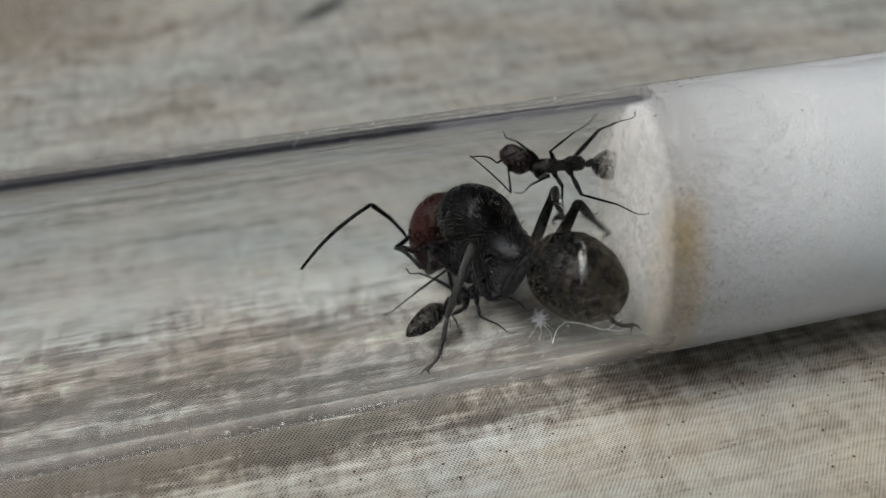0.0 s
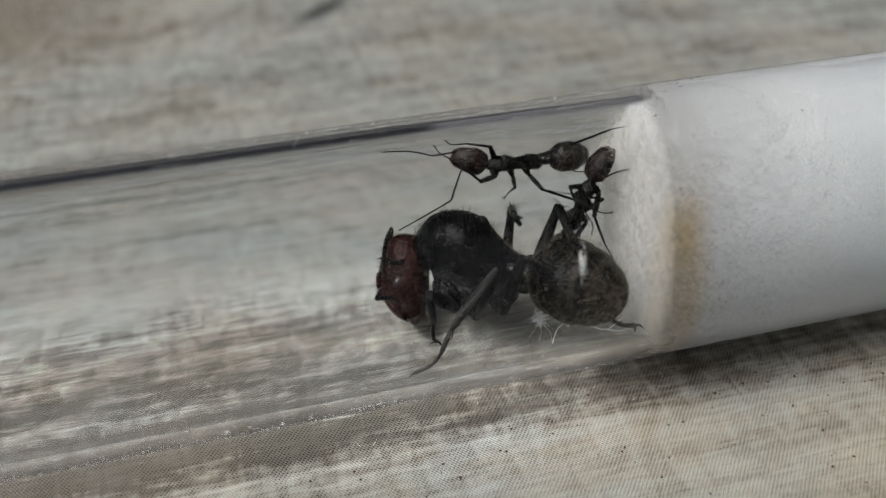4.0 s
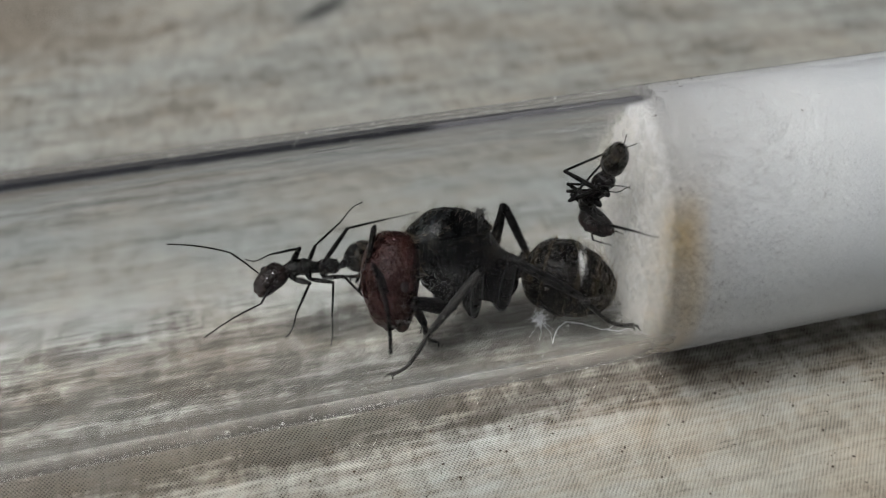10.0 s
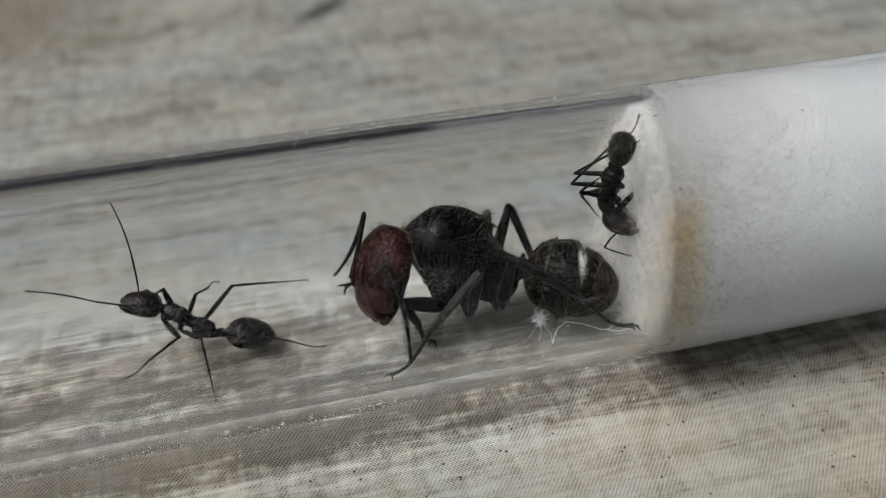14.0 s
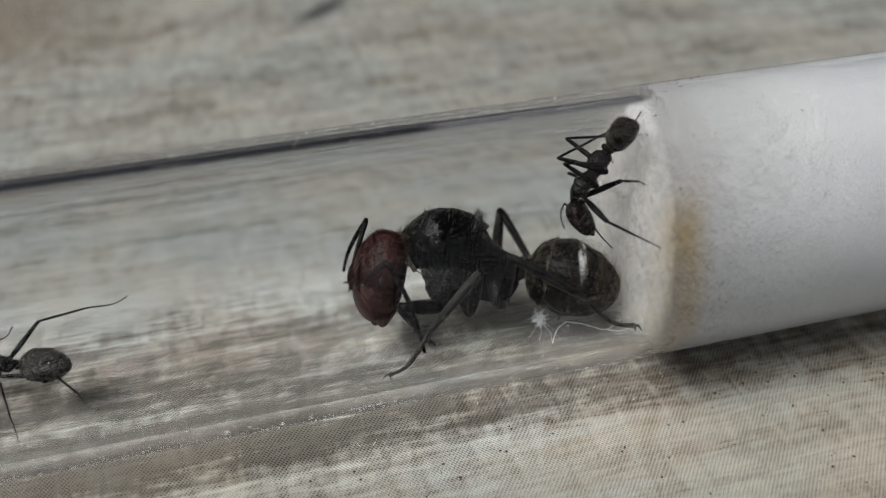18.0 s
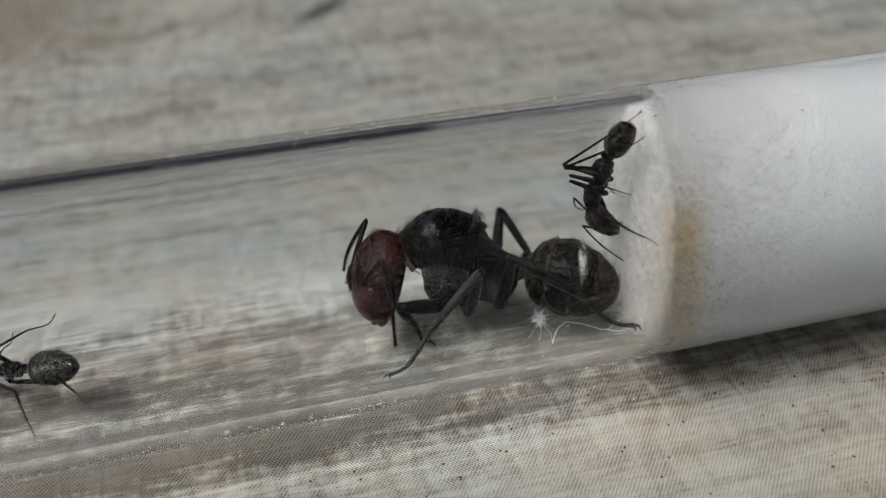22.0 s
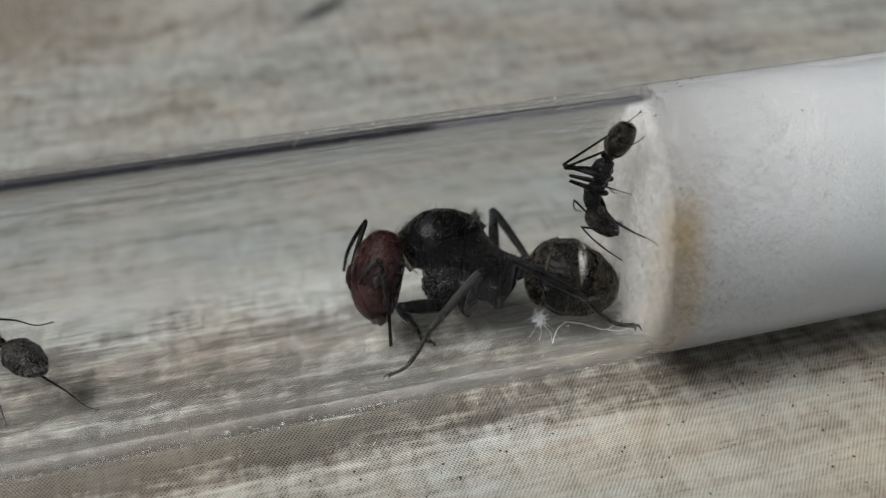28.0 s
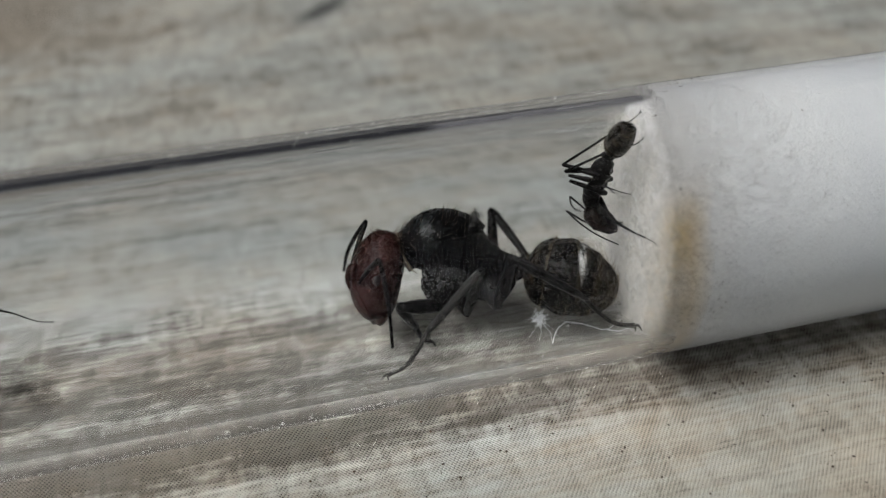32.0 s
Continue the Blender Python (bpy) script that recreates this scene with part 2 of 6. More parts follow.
def cotton_material(name, lift=1.0, soft=True):
    m, nt, bsdf = material(name)
    co = place(nt, (1, 1, 1))
    big = noise_tex(nt, co, 260.0, 4.0, 0.6)
    fib = noise_tex(nt, place(nt, (2600, 3400, 3400)), 1.0, 5.0, 0.7, 2.5)
    base = ramp(nt, maths(nt, 'ADD', maths(nt, 'MULTIPLY', big, 0.6), maths(nt, 'MULTIPLY', fib, 0.4)), [(0.35, tuple(c * lift for c in (0.443, 0.462, 0.482))), (0.65, tuple(c * lift for c in (0.55, 0.572, 0.595)))])
    # a dry white patch against the upper wall; the cotton is soaked, and greyer, further in
    sepw = nt.nodes.new("ShaderNodeSeparateXYZ")
    nt.links.new(co, sepw.inputs[0])
    soak = grey(nt, maths(nt, 'ADD', sepw.outputs["X"], maths(nt, 'MULTIPLY', maths(nt, 'SUBTRACT', big, 0.5), 0.006)), 0.0245, 0.036, 0.0, 1.0)
    base = mixed(nt, soak, base, tuple(c * lift for c in (0.45, 0.472, 0.49)))
    dry = spot(nt, (0.0266, -0.0015), 0.0062, 0.0052, 0, maths(nt, 'ADD', maths(nt, 'MULTIPLY', maths(nt, 'SUBTRACT', big, 0.5), 1.4), maths(nt, 'MULTIPLY', maths(nt, 'SUBTRACT', fib, 0.5), 0.8)))
    base = mixed(nt, maths(nt, 'MULTIPLY', dry, 0.9), base, tuple(min(0.85, c * lift) for c in (0.585, 0.61, 0.635)))
    # a ring of brown water stain round the rim of the plug's face
    sep = nt.nodes.new("ShaderNodeSeparateXYZ")
    nt.links.new(co, sep.inputs[0])
    wob = maths(nt, 'MULTIPLY', maths(nt, 'SUBTRACT', big, 0.5), 0.0022)
    lean = maths(nt, 'SUBTRACT', sep.outputs["X"], maths(nt, 'MULTIPLY', sep.outputs["Y"], 0.14))
    along = maths(nt, 'ADD', lean, wob)
    near = grey(nt, maths(nt, 'ABSOLUTE', maths(nt, 'SUBTRACT', along, 0.0214), 0), 0.0006, 0.0019, 1.0, 0.0)
    low = maths(nt, 'MULTIPLY', grey(nt, maths(nt, 'ADD', sep.outputs["Z"], wob), 0.0146, 0.0126, 0.0, 1.0), grey(nt, sep.outputs["Y"], -0.0030, -0.0050, 0.0, 1.0))
    stain = maths(nt, 'MULTIPLY', maths(nt, 'MULTIPLY', near, low), grey(nt, big, 0.35, 0.6, 0.55, 1.0))
    col = mixed(nt, stain, base, (0.50, 0.36, 0.16))
    yellow = maths(nt, 'MULTIPLY', grey(nt, sep.outputs["X"], 0.0245, 0.0210, 0.0, 1.0), 0.35)
    col = mixed(nt, yellow, col, (0.56, 0.51, 0.43))
    # shade of the hollows between tufts, put into the loose front's colour
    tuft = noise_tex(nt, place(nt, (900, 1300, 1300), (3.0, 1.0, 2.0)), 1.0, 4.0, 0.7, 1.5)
    hollow_shade = maths(nt, 'MULTIPLY', grey(nt, lean, 0.0222, 0.0206, 0.0, 0.75), grey(nt, tuft, 0.40, 0.60, 1.0, 0.0))
    col = mixed(nt, hollow_shade, col, (0.30, 0.29, 0.265))
    nt.links.new(col, bsdf.inputs["Base Color"])
    bsdf.inputs["Roughness"].default_value = 1.0
    bsdf.inputs["Specular IOR Level"].default_value = 0.1
    bsdf.inputs["Subsurface Weight"].default_value = 0.75 if soft else 0.0
    bsdf.inputs["Subsurface Radius"].default_value = (1.0, 1.0, 1.0)
    bsdf.inputs["Subsurface Scale"].default_value = 0.022
    bump(nt, bsdf, maths(nt, 'ADD', fib, maths(nt, 'MULTIPLY', big, 0.8)), 0.0005, 0.9)
    return m


def plain(name, colour, rough=0.6, spec=0.4):
    m, nt, bsdf = material(name)
    n = noise_tex(nt, place(nt, (1, 1, 1)), 900.0, 3.0)
    lo = tuple(c * 0.75 for c in colour)
    hi = tuple(min(1.0, c * 1.2) for c in colour)
    nt.links.new(ramp(nt, n, [(0.35, lo), (0.65, hi)]), bsdf.inputs["Base Color"])
    bsdf.inputs["Roughness"].default_value = rough
    bsdf.inputs["Specular IOR Level"].default_value = spec
    return m


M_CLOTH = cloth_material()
M_WALL = plain_wall_material("wall_paint", (0.66, 0.65, 0.63), (0.74, 0.73, 0.71))
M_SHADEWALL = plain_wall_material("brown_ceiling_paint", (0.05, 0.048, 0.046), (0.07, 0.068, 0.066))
M_GREYWALL = plain_wall_material("grey_wall_paint", (0.26, 0.26, 0.29), (0.33, 0.33, 0.36))
M_DARKWALL = plain_wall_material("dark_wall_paint", (0.018, 0.020, 0.028), (0.03, 0.032, 0.042))
M_SOUTHWALL = plain_wall_material("warm_grey_wall_paint", (0.60, 0.60, 0.59), (0.68, 0.68, 0.67))
M_TABLE = plain_wall_material("dark_tabletop", (0.012, 0.013, 0.018), (0.024, 0.025, 0.032))
M_TUBE = tube_material()
M_HAZE = haze_material()
M_OUTER = outer_dust_material()
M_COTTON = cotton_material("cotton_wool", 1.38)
M_FIBRE = plain("cotton_fibre", (0.64, 0.615, 0.56), 0.8, 0.2)
M_FELT = cotton_material("felted_fibre", 1.62, False)
M_DUST = plain("pale_dust", (0.75, 0.75, 0.74), 0.8, 0.2)
M_CRUMB = plain("dark_crumb", (0.05, 0.035, 0.025), 0.8, 0.2)

# ---- the structure ----
def ground():
    """Unseen dark tabletop that fills the room, under the cloth; added to darken the tube's edge band."""
    bm = bmesh.new()
    box(bm, (-1.8, -1.5, -0.03), (1.5, 1.5, -0.0006))
    return part("ground", bm, M_TABLE, None, "unseen dark blue-grey tabletop", "structure", False)


def printed_cloth():
    """A thin sheet; its far left corner is cut away out of view, so that the edge runs askew and lightens the tube's
    edge band.
    """
    bm = bmesh.new()
    outline = ((-0.35, -0.30), (0.35, -0.30), (0.35, 0.45), (0.21, 0.45), (0.018, 0.088), (-0.35, 0.074))
    low = [bm.verts.new((x, y, -0.0006)) for x, y in outline]
    high = [bm.verts.new((x, y, 0.0)) for x, y in outline]
    bm.faces.new(high)
    bm.faces.new(low[::-1])
    for i in range(len(outline)):
        j = (i + 1) % len(outline)
        bm.faces.new((low[i], low[j], high[j], high[i]))
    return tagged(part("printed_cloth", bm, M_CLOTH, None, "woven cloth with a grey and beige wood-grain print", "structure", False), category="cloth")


def wall(name, boxes, paint=None):
    bm = bmesh.new()
    for lo, hi in boxes:
        box(bm, lo, hi)
    return part(name, bm, paint or M_WALL, None, "unseen plain painted wall", "structure", False)


tagged(ground(), category="tabletop")
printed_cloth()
x0, x1, y0, y1 = SKYLIGHT
wall("wall_west", [((-1.92, -1.5, 0), (-1.8, 1.5, ROOF))])
# both north walls are unseen; their tones shape the band at the tube's edge
wall("wall_north", [((-1.92, 1.5, 0), (0.30, 1.62, ROOF))], M_DARKWALL)
wall("wall_north_east", [((0.30, 1.5, 0), (1.5, 1.62, ROOF))], M_GREYWALL)
wall("wall_south", [((-1.92, -1.62, 0), (1.5, -1.5, ROOF))], M_SOUTHWALL)
wall("wall_east", [((1.5, -1.62, 0), (1.62, 1.62, ROOF))])
wall("ceiling", [((-1.92, -1.62, ROOF), (x0, 1.62, ROOF + 0.1)), ((x1, -1.62, ROOF), (1.62, 1.62, ROOF + 0.1)),
                 ((x0, -1.62, ROOF), (x1, y0, ROOF + 0.1)), ((x0, y1, ROOF), (x1, 1.62, ROOF + 0.1))], M_SHADEWALL)

# ---- the test tube ----
R_OUT, R_IN = 0.0080, 0.00715


def test_tube():
    bm = bmesh.new()
    prof = [(-0.070, R_IN), (-0.0702, 0.0075), (-0.070, R_OUT)]
    prof += [(x * MM, R_OUT) for x in range(-60, 71, 10)]
    prof += [(0.072 + R_OUT * math.sin(a), max(R_OUT * math.cos(a), 1e-5)) for a in [radians(d) for d in range(0, 91, 9)]]
    prof += [(0.072 + R_IN * math.sin(a), max(R_IN * math.cos(a), 1e-5)) for a in [radians(d) for d in range(90, -1, -9)]]
    prof += [(x * MM, R_IN) for x in range(70, -71, -10)]
    lathe_x(bm, prof, 128, (0.0, R_OUT))
    bmesh.ops.remove_doubles(bm, verts=bm.verts, dist=2e-6)
    bmesh.ops.recalc_face_normals(bm, faces=bm.faces)
    ob = part("test_tube", bm, M_TUBE, None, "clear test tube lying on the printed cloth")
    ob.visible_shadow = False
    bm = bmesh.new()
    lathe_x(bm, [(x * MM, R_IN - 0.00003) for x in range(-69, 71, 10)], 128, (0.0, R_OUT))
    part("dusty_film", bm, M_HAZE, ob, "thin milky dust film on the inner wall, added to dim the view").visible_shadow = False
    bm = bmesh.new()
    lathe_x(bm, [(x * MM, R_OUT + 0.00002) for x in range(-69, 71, 10)], 128, (0.0, R_OUT))
    part("outer_dust", bm, M_OUTER, ob, "faint dust film on the outer wall").visible_shadow = False
    return tagged(ob, category="test tube")


test_tube()


def cotton_plug():
    """White plug with a bulging, ragged face, filling the tube from FACE on."""
    rng = random.Random(4)
    bm = bmesh.new()
    seg, rad, wet = 96, 0.0070, 0.0073
    rings = []
    stations = [(FACE + dx * MM, rad * q) for dx, q in
                [(0.0, 0.02), (0.01, 0.12), (0.03, 0.22), (0.05, 0.32), (0.08, 0.42), (0.1, 0.52), (0.13, 0.62), (0.17, 0.7), (0.2, 0.77), (0.25, 0.83), (0.3, 0.88), (0.36, 0.93), (0.44, 0.97)]]
    stations += [(FACE + (0.5 + x * 0.25) * MM, rad) for x in range(0, 22)]
    stations += [(FACE + x * MM, wet) for x in (6, 7, 8, 10, 12, 15, 18, 22, 26, 30, 35)]
    stations += [(FACE + 0.036, rad * 0.6), (FACE + 0.0362, rad * 0.05)]
    for x, r in stations:
        ring = []
        for i in range(seg):
            a = 2 * math.pi * i / seg
            y, z = math.cos(a), math.sin(a)
            d = noise.noise(Vector((x * 900, y * r * 900, z * r * 900)))
            d2 = noise.noise(Vector((x * 2500, y * r * 2500 + 7, z * r * 2500)))
            d3 = noise.noise(Vector((x * 300, y * r * 420 + 3, z * r * 420)))
            rr = r * (1 + 0.02 * d) if r < rad else r
            if r >= rad:
                # where the damp cotton touches the glass, along an uneven line
                touch = min(1.0, max(0.0, (x - FACE - 0.0003 + 0.0016 * d3 + 0.0006 * d2) / 0.0016))
                rr = (rad + (wet - rad) * touch) * (1 + 0.004 * d)
            loose = 1.0 if x < FACE + 0.004 else 0.3
            d4 = noise.noise(Vector((x * 6000, y * r * 6000, z * r * 6000)))
            ring.append((x + LEAN * rr * y + (0.0005 * d3 + 0.00034 * d + 0.00026 * d2 + 0.00014 * d4) * loose, rr * y, R_OUT + rr * z))
        rings.append(ring)
    ring_loft(bm, rings)
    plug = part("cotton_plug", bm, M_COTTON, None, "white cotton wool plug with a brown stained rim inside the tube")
    tagged(plug, category="cotton plug")
    bm = bmesh.new()
    for _ in range(4200):
        a, r = rng.uniform(0, 2 * math.pi), 0.0069 * math.sqrt(rng.random())
        p = Vector((FACE + LEAN * r * math.cos(a) + rng.uniform(-0.0004, 0.0005), r * math.cos(a), R_OUT + r * math.sin(a)))
        d = Vector((rng.uniform(-0.7, 0.3), rng.uniform(-1, 1), rng.uniform(-1, 1))).normalized()
        pts = [p.copy()]
        step = rng.uniform(0.12, 0.3) * MM
        for _k in range(7):
            d = (d + Vector((rng.uniform(-0.35, 0.35), rng.uniform(-0.6, 0.6), rng.uniform(-0.6, 0.6)))).normalized()
            q = pts[-1] + d * step
            rad_q = math.hypot(q.y, q.z - R_OUT)
            if rad_q > 0.0070:
                q.y, q.z = q.y * 0.0070 / rad_q, R_OUT + (q.z - R_OUT) * 0.0070 / rad_q
            pts.append(q)
        strand(bm, pts, 0.000006, 0.000004, 3)
    part("loose_fibres", bm, M_FIBRE, plug, "loose cotton fibres", "stuff")
    # felted fibres pressed against the glass
    bm = bmesh.new()
    for _ in range(7500):
        x, a = FACE + (0.4 + rng.expovariate(0.26) % 18.0) * MM, rng.uniform(45, 215)
        # combed in arcs round a whorl on the upper side
        ux, ua = (x / MM - 25.5), (a - 92) * 0.12
        ln = math.hypot(ux, ua) + 0.3
        dx, da = -ua / ln + rng.gauss(0, 0.45), ux / ln + rng.gauss(0, 0.45)
        pts = []
        for k in range(6):
            da, dx = da + rng.uniform(-0.25, 0.25), dx + rng.uniform(-0.25, 0.25)
            x, a = x + dx * 0.13 * MM, a + da * 1.1
            rr = 0.00733 + 0.00003 * rng.random()
            pts.append((x + LEAN * rr * math.cos(radians(a)), rr * math.cos(radians(a)), R_OUT + rr * math.sin(radians(a))))
        strand(bm, pts, rng.choice((0.009, 0.012, 0.016)) * MM, 0.005 * MM, 3)
    part("felted_fibres", bm, M_FELT, plug, "felted cotton fibres pressed on the glass", "stuff")
    return plug


FACE = 0.0208
LEAN = 0.14   # the near side of the plug reaches further out
cotton_plug()

# ---- small things: dirt on the glass, fluff and fibres in the tube, crumbs on the cloth ----
TUBE = bpy.data.objects["test_tube"]
PLUG = bpy.data.objects["cotton_plug"]


def on_tube(x, degrees, radius):
    a = radians(degrees)
    return Vector((x * MM, radius * math.cos(a), R_OUT + radius * math.sin(a)))


def grain(bm, at, size, rng, flat=0.5, out=None):
    """A small irregular grain."""
    n = (out or Vector((0, 0, 1))).normalized()
    u = n.orthogonal().normalized()
    v = n.cross(u)
    spin = rng.uniform(0, 6.28)
    u, v = u * math.cos(spin) + v * math.sin(spin), v * math.cos(spin) - u * math.sin(spin)
    stretch = rng.uniform(0.6, 1.0)
    pts = []
    for ring, (r, hgt) in enumerate(((0.55, 0.0), (1.0, 0.35), (0.6, 0.8), (0.05, 1.0))):
        pts.append([at + (u * math.cos(6.283 * k / 6) * r + v * math.sin(6.283 * k / 6) * r * stretch) * size * rng.uniform(0.7, 1.2) + n * hgt * size * flat
                    for k in range(6)])
    ring_loft(bm, pts)


def dust_on_tube():
    rng = random.Random(8)
    bm = bmesh.new()
    marks = ((-3.67, -168.7), (6.31, 64.4), (-7.15, 102.8), (-5.75, -166.1), (-1.08, -155.2), (0.69, -146.2), (14.06, 173.5), (20.45, 56.3))
    for x, a in marks:
        p = on_tube(x, a, R_OUT)
        grain(bm, p, rng.uniform(0.05, 0.085) * MM, rng, 0.3, p - Vector((p.x, 0, R_OUT)))
    for _ in range(520):
        x = rng.uniform(-16, 24)
        a = rng.choice((rng.gauss(66, 5), rng.gauss(-152, 5), rng.uniform(60, 200)))
        p = on_tube(x, a, R_OUT)
        grain(bm, p, rng.uniform(0.014, 0.040) * MM, rng, 0.3, p - Vector((p.x, 0, R_OUT)))
    for _ in range(170):
        p = on_tube(rng.uniform(-17, 21), rng.choice((rng.gauss(62, 4), rng.gauss(-151, 4))), R_OUT)
        grain(bm, p, rng.choice((0.03, 0.04, 0.055, 0.07)) * MM, rng, 0.3, p - Vector((p.x, 0, R_OUT)))
    part("dust", bm, M_DUST, TUBE, "pale dust grains on the glass", "stuff")
    bm = bmesh.new()
    for x, a in ((22.64, 84.1), (20.98, 94.5), (17.23, 94.2), (20.77, 128.1), (30.74, 95.2), (29.11, 103.0)):
        p = on_tube(x, a, R_OUT)
        grain(bm, p, rng.uniform(0.05, 0.09) * MM, rng, 0.3, p - Vector((p.x, 0, R_OUT)))
    # dark strands added for the look of air gaps where the damp cotton leaves the glass
    for _ in range(60):
        x, a = rng.choice(((rng.uniform(21.6, 26.0), rng.uniform(58, 80)), (rng.uniform(20.0, 23.0), rng.uniform(172, 186))))
        strand(bm, [on_tube(x + 0.05 * k * rng.uniform(0.5, 1.3), a + rng.uniform(-0.15, 0.15), R_OUT) for k in range(4)], 0.016 * MM, 0.006 * MM, 4)
    part("speck", bm, M_CRUMB, TUBE, "dark specks, and dark strands standing in for air gaps, on the glass", "stuff")
    # fine scratches along the wall
    bm = bmesh.new()
    for _ in range(70):
        x, a = rng.uniform(-15, 22), rng.choice((rng.uniform(62, 96), rng.uniform(150, 205)))
        ln = rng.uniform(0.4, 3.0)
        da = rng.uniform(-0.6, 0.6)
        strand(bm, [on_tube(x + ln * k / 4, a + da * k / 4, R_OUT) for k in range(5)], 0.006 * MM, 0.002 * MM, 3)
    part("scratch", bm, M_DUST, TUBE, "fine scratches along the glass", "stuff")
    # a pale dried smear in front of the queen's abdomen
    bm = bmesh.new()
    for k in range(9):
        x = 15.1 + rng.uniform(-0.16, 0.16) + 0.012 * k
        a0 = rng.uniform(141, 150)
        a1 = a0 + rng.uniform(5, 14)
        strand(bm, [on_tube(x + rng.uniform(-0.08, 0.08), a0 + (a1 - a0) * j / 4, R_IN - 0.00006) for j in range(5)], 0.012 * MM, 0.006 * MM, 4)
    part("smear", bm, M_DUST, TUBE, "pale dried smear on the inner wall", "stuff")


M_FLUFF = plain("white_fluff", (0.84, 0.87, 0.90), 0.8, 0.2)


def fluff():
    """A white tuft of fluff lying on the tube's floor."""
    rng = random.Random(15)
    bm = bmesh.new()
    c = on_tube(15.4, -97, 0.0065)
    for _ in range(85):
        d = Vector((rng.gauss(0, 1), rng.gauss(0, 1), rng.gauss(0, 1))).normalized()
        p = c + d * rng.uniform(0.02, 0.24) * MM
        pts = [p]
        for _k in range(5):
            d = (d + Vector((rng.uniform(-1, 1), rng.uniform(-1, 1), rng.uniform(-1, 1))) * 0.9).normalized()
            pts.append(pts[-1] + d * 0.13 * MM)
        strand(bm, pts, 0.020 * MM, 0.010 * MM, 3)
    for _ in range(110):
        d = Vector((rng.gauss(0, 1), rng.gauss(0, 1), rng.gauss(0, 1))).normalized()
        p = c + d * rng.uniform(0.0, 0.22) * MM
        e = p + Vector((rng.uniform(-1, 1), rng.uniform(-1, 1), rng.uniform(-1, 1))) * 0.12 * MM
        strand(bm, [p, p.lerp(e, 0.5) + d * 0.03 * MM, e], 0.022 * MM, 0.012 * MM, 3)
    for dx, da in ((-0.9, -7), (-0.5, -10), (0.1, -12), (0.5, -11), (-0.7, 3)):
        e = on_tube(15.4 + dx * 1.2, -97 + da * 1.5, 0.0070)
        mid = c.lerp(e, 0.5) + Vector((0.1, 0, 0.15)) * MM
        strand(bm, [c, mid, mid.lerp(e, 0.5) + Vector((0.08, 0.05, 0.05)) * MM, e], 0.013 * MM, 0.008 * MM, 4)
    ob = part("fluff", bm, M_FLUFF, None, "small tuft of white fluff on the tube floor")
    tagged(ob, category="fluff")


def long_fibre():
    bm = bmesh.new()
    path = [(15.1, -127), (15.7, -115), (16.2, -107.9), (16.9, -103.3), (17.7, -107.8), (18.2, -113.7), (18.5, -120), (18.95, -121), (19.8, -114.4), (20.5, -109), (20.9, -105.5)]
    pts = [on_tube(x, a, 0.00655) for x, a in path]
    fine = []
    for i in range(len(pts) - 1):
        for k in range(4):
            fine.append(pts[i].lerp(pts[i + 1], k / 4))
    strand(bm, fine, 0.032 * MM, 0.020 * MM, 5)
    strand(bm, [on_tube(x, a, 0.0066) for x, a in ((18.9, -121), (19.3, -127), (19.9, -125), (20.6, -121))], 0.03 * MM, 0.015 * MM, 5)
    tagged(part("cotton_fibre", bm, M_FLUFF, None, "loose curling cotton fibre on the tube floor"), category="fibre")


def crumbs():
    """Dark specks of dirt lying on the cloth beside the tube."""
    rng = random.Random(23)
    bm = bmesh.new()
    spots = [(7.43, -4.54), (20.39, -6.8), (9.44, -4.83), (30.99, -9.43), (32.32, -10.64), (11.7, -7.22), (17.33, -10.25), (9.2, -9.41), (15.02, -7.21), (26.8, -5.61)]
    spots += [(rng.uniform(-6, 36), rng.uniform(-16, -5)) for _ in range(260)]
    for i, (x, y) in enumerate(spots):
        grain(bm, Vector((x * MM, y * MM, 0.00001)), (rng.uniform(0.045, 0.09) if i < 10 else rng.choice((0.025, 0.03, 0.04, 0.055, 0.08, 0.11)) * rng.uniform(0.8, 1.2)) * MM, rng, 0.6)
    tagged(part("crumbs", bm, M_CRUMB, None, "scattered dark crumbs on the cloth", "stuff"), category="crumbs")
    bm = bmesh.new()
    for _ in range(24):
        x, y, a = rng.uniform(-6, 36), rng.uniform(-16, -5), rng.uniform(0, 3.1)
        pts = [Vector((x * MM, y * MM, 0.00003))]
        for _k in range(4):
            a += rng.uniform(-0.7, 0.7)
            pts.append(pts[-1] + Vector((math.cos(a), math.sin(a), 0)) * rng.uniform(0.05, 0.16) * MM)
        strand(bm, pts, 0.009 * MM, 0.006 * MM, 3)
    tagged(part("lint", bm, M_FIBRE, None, "short pale lint on the cloth", "stuff"), category="lint")


dust_on_tube()
fluff()
long_fibre()
crumbs()

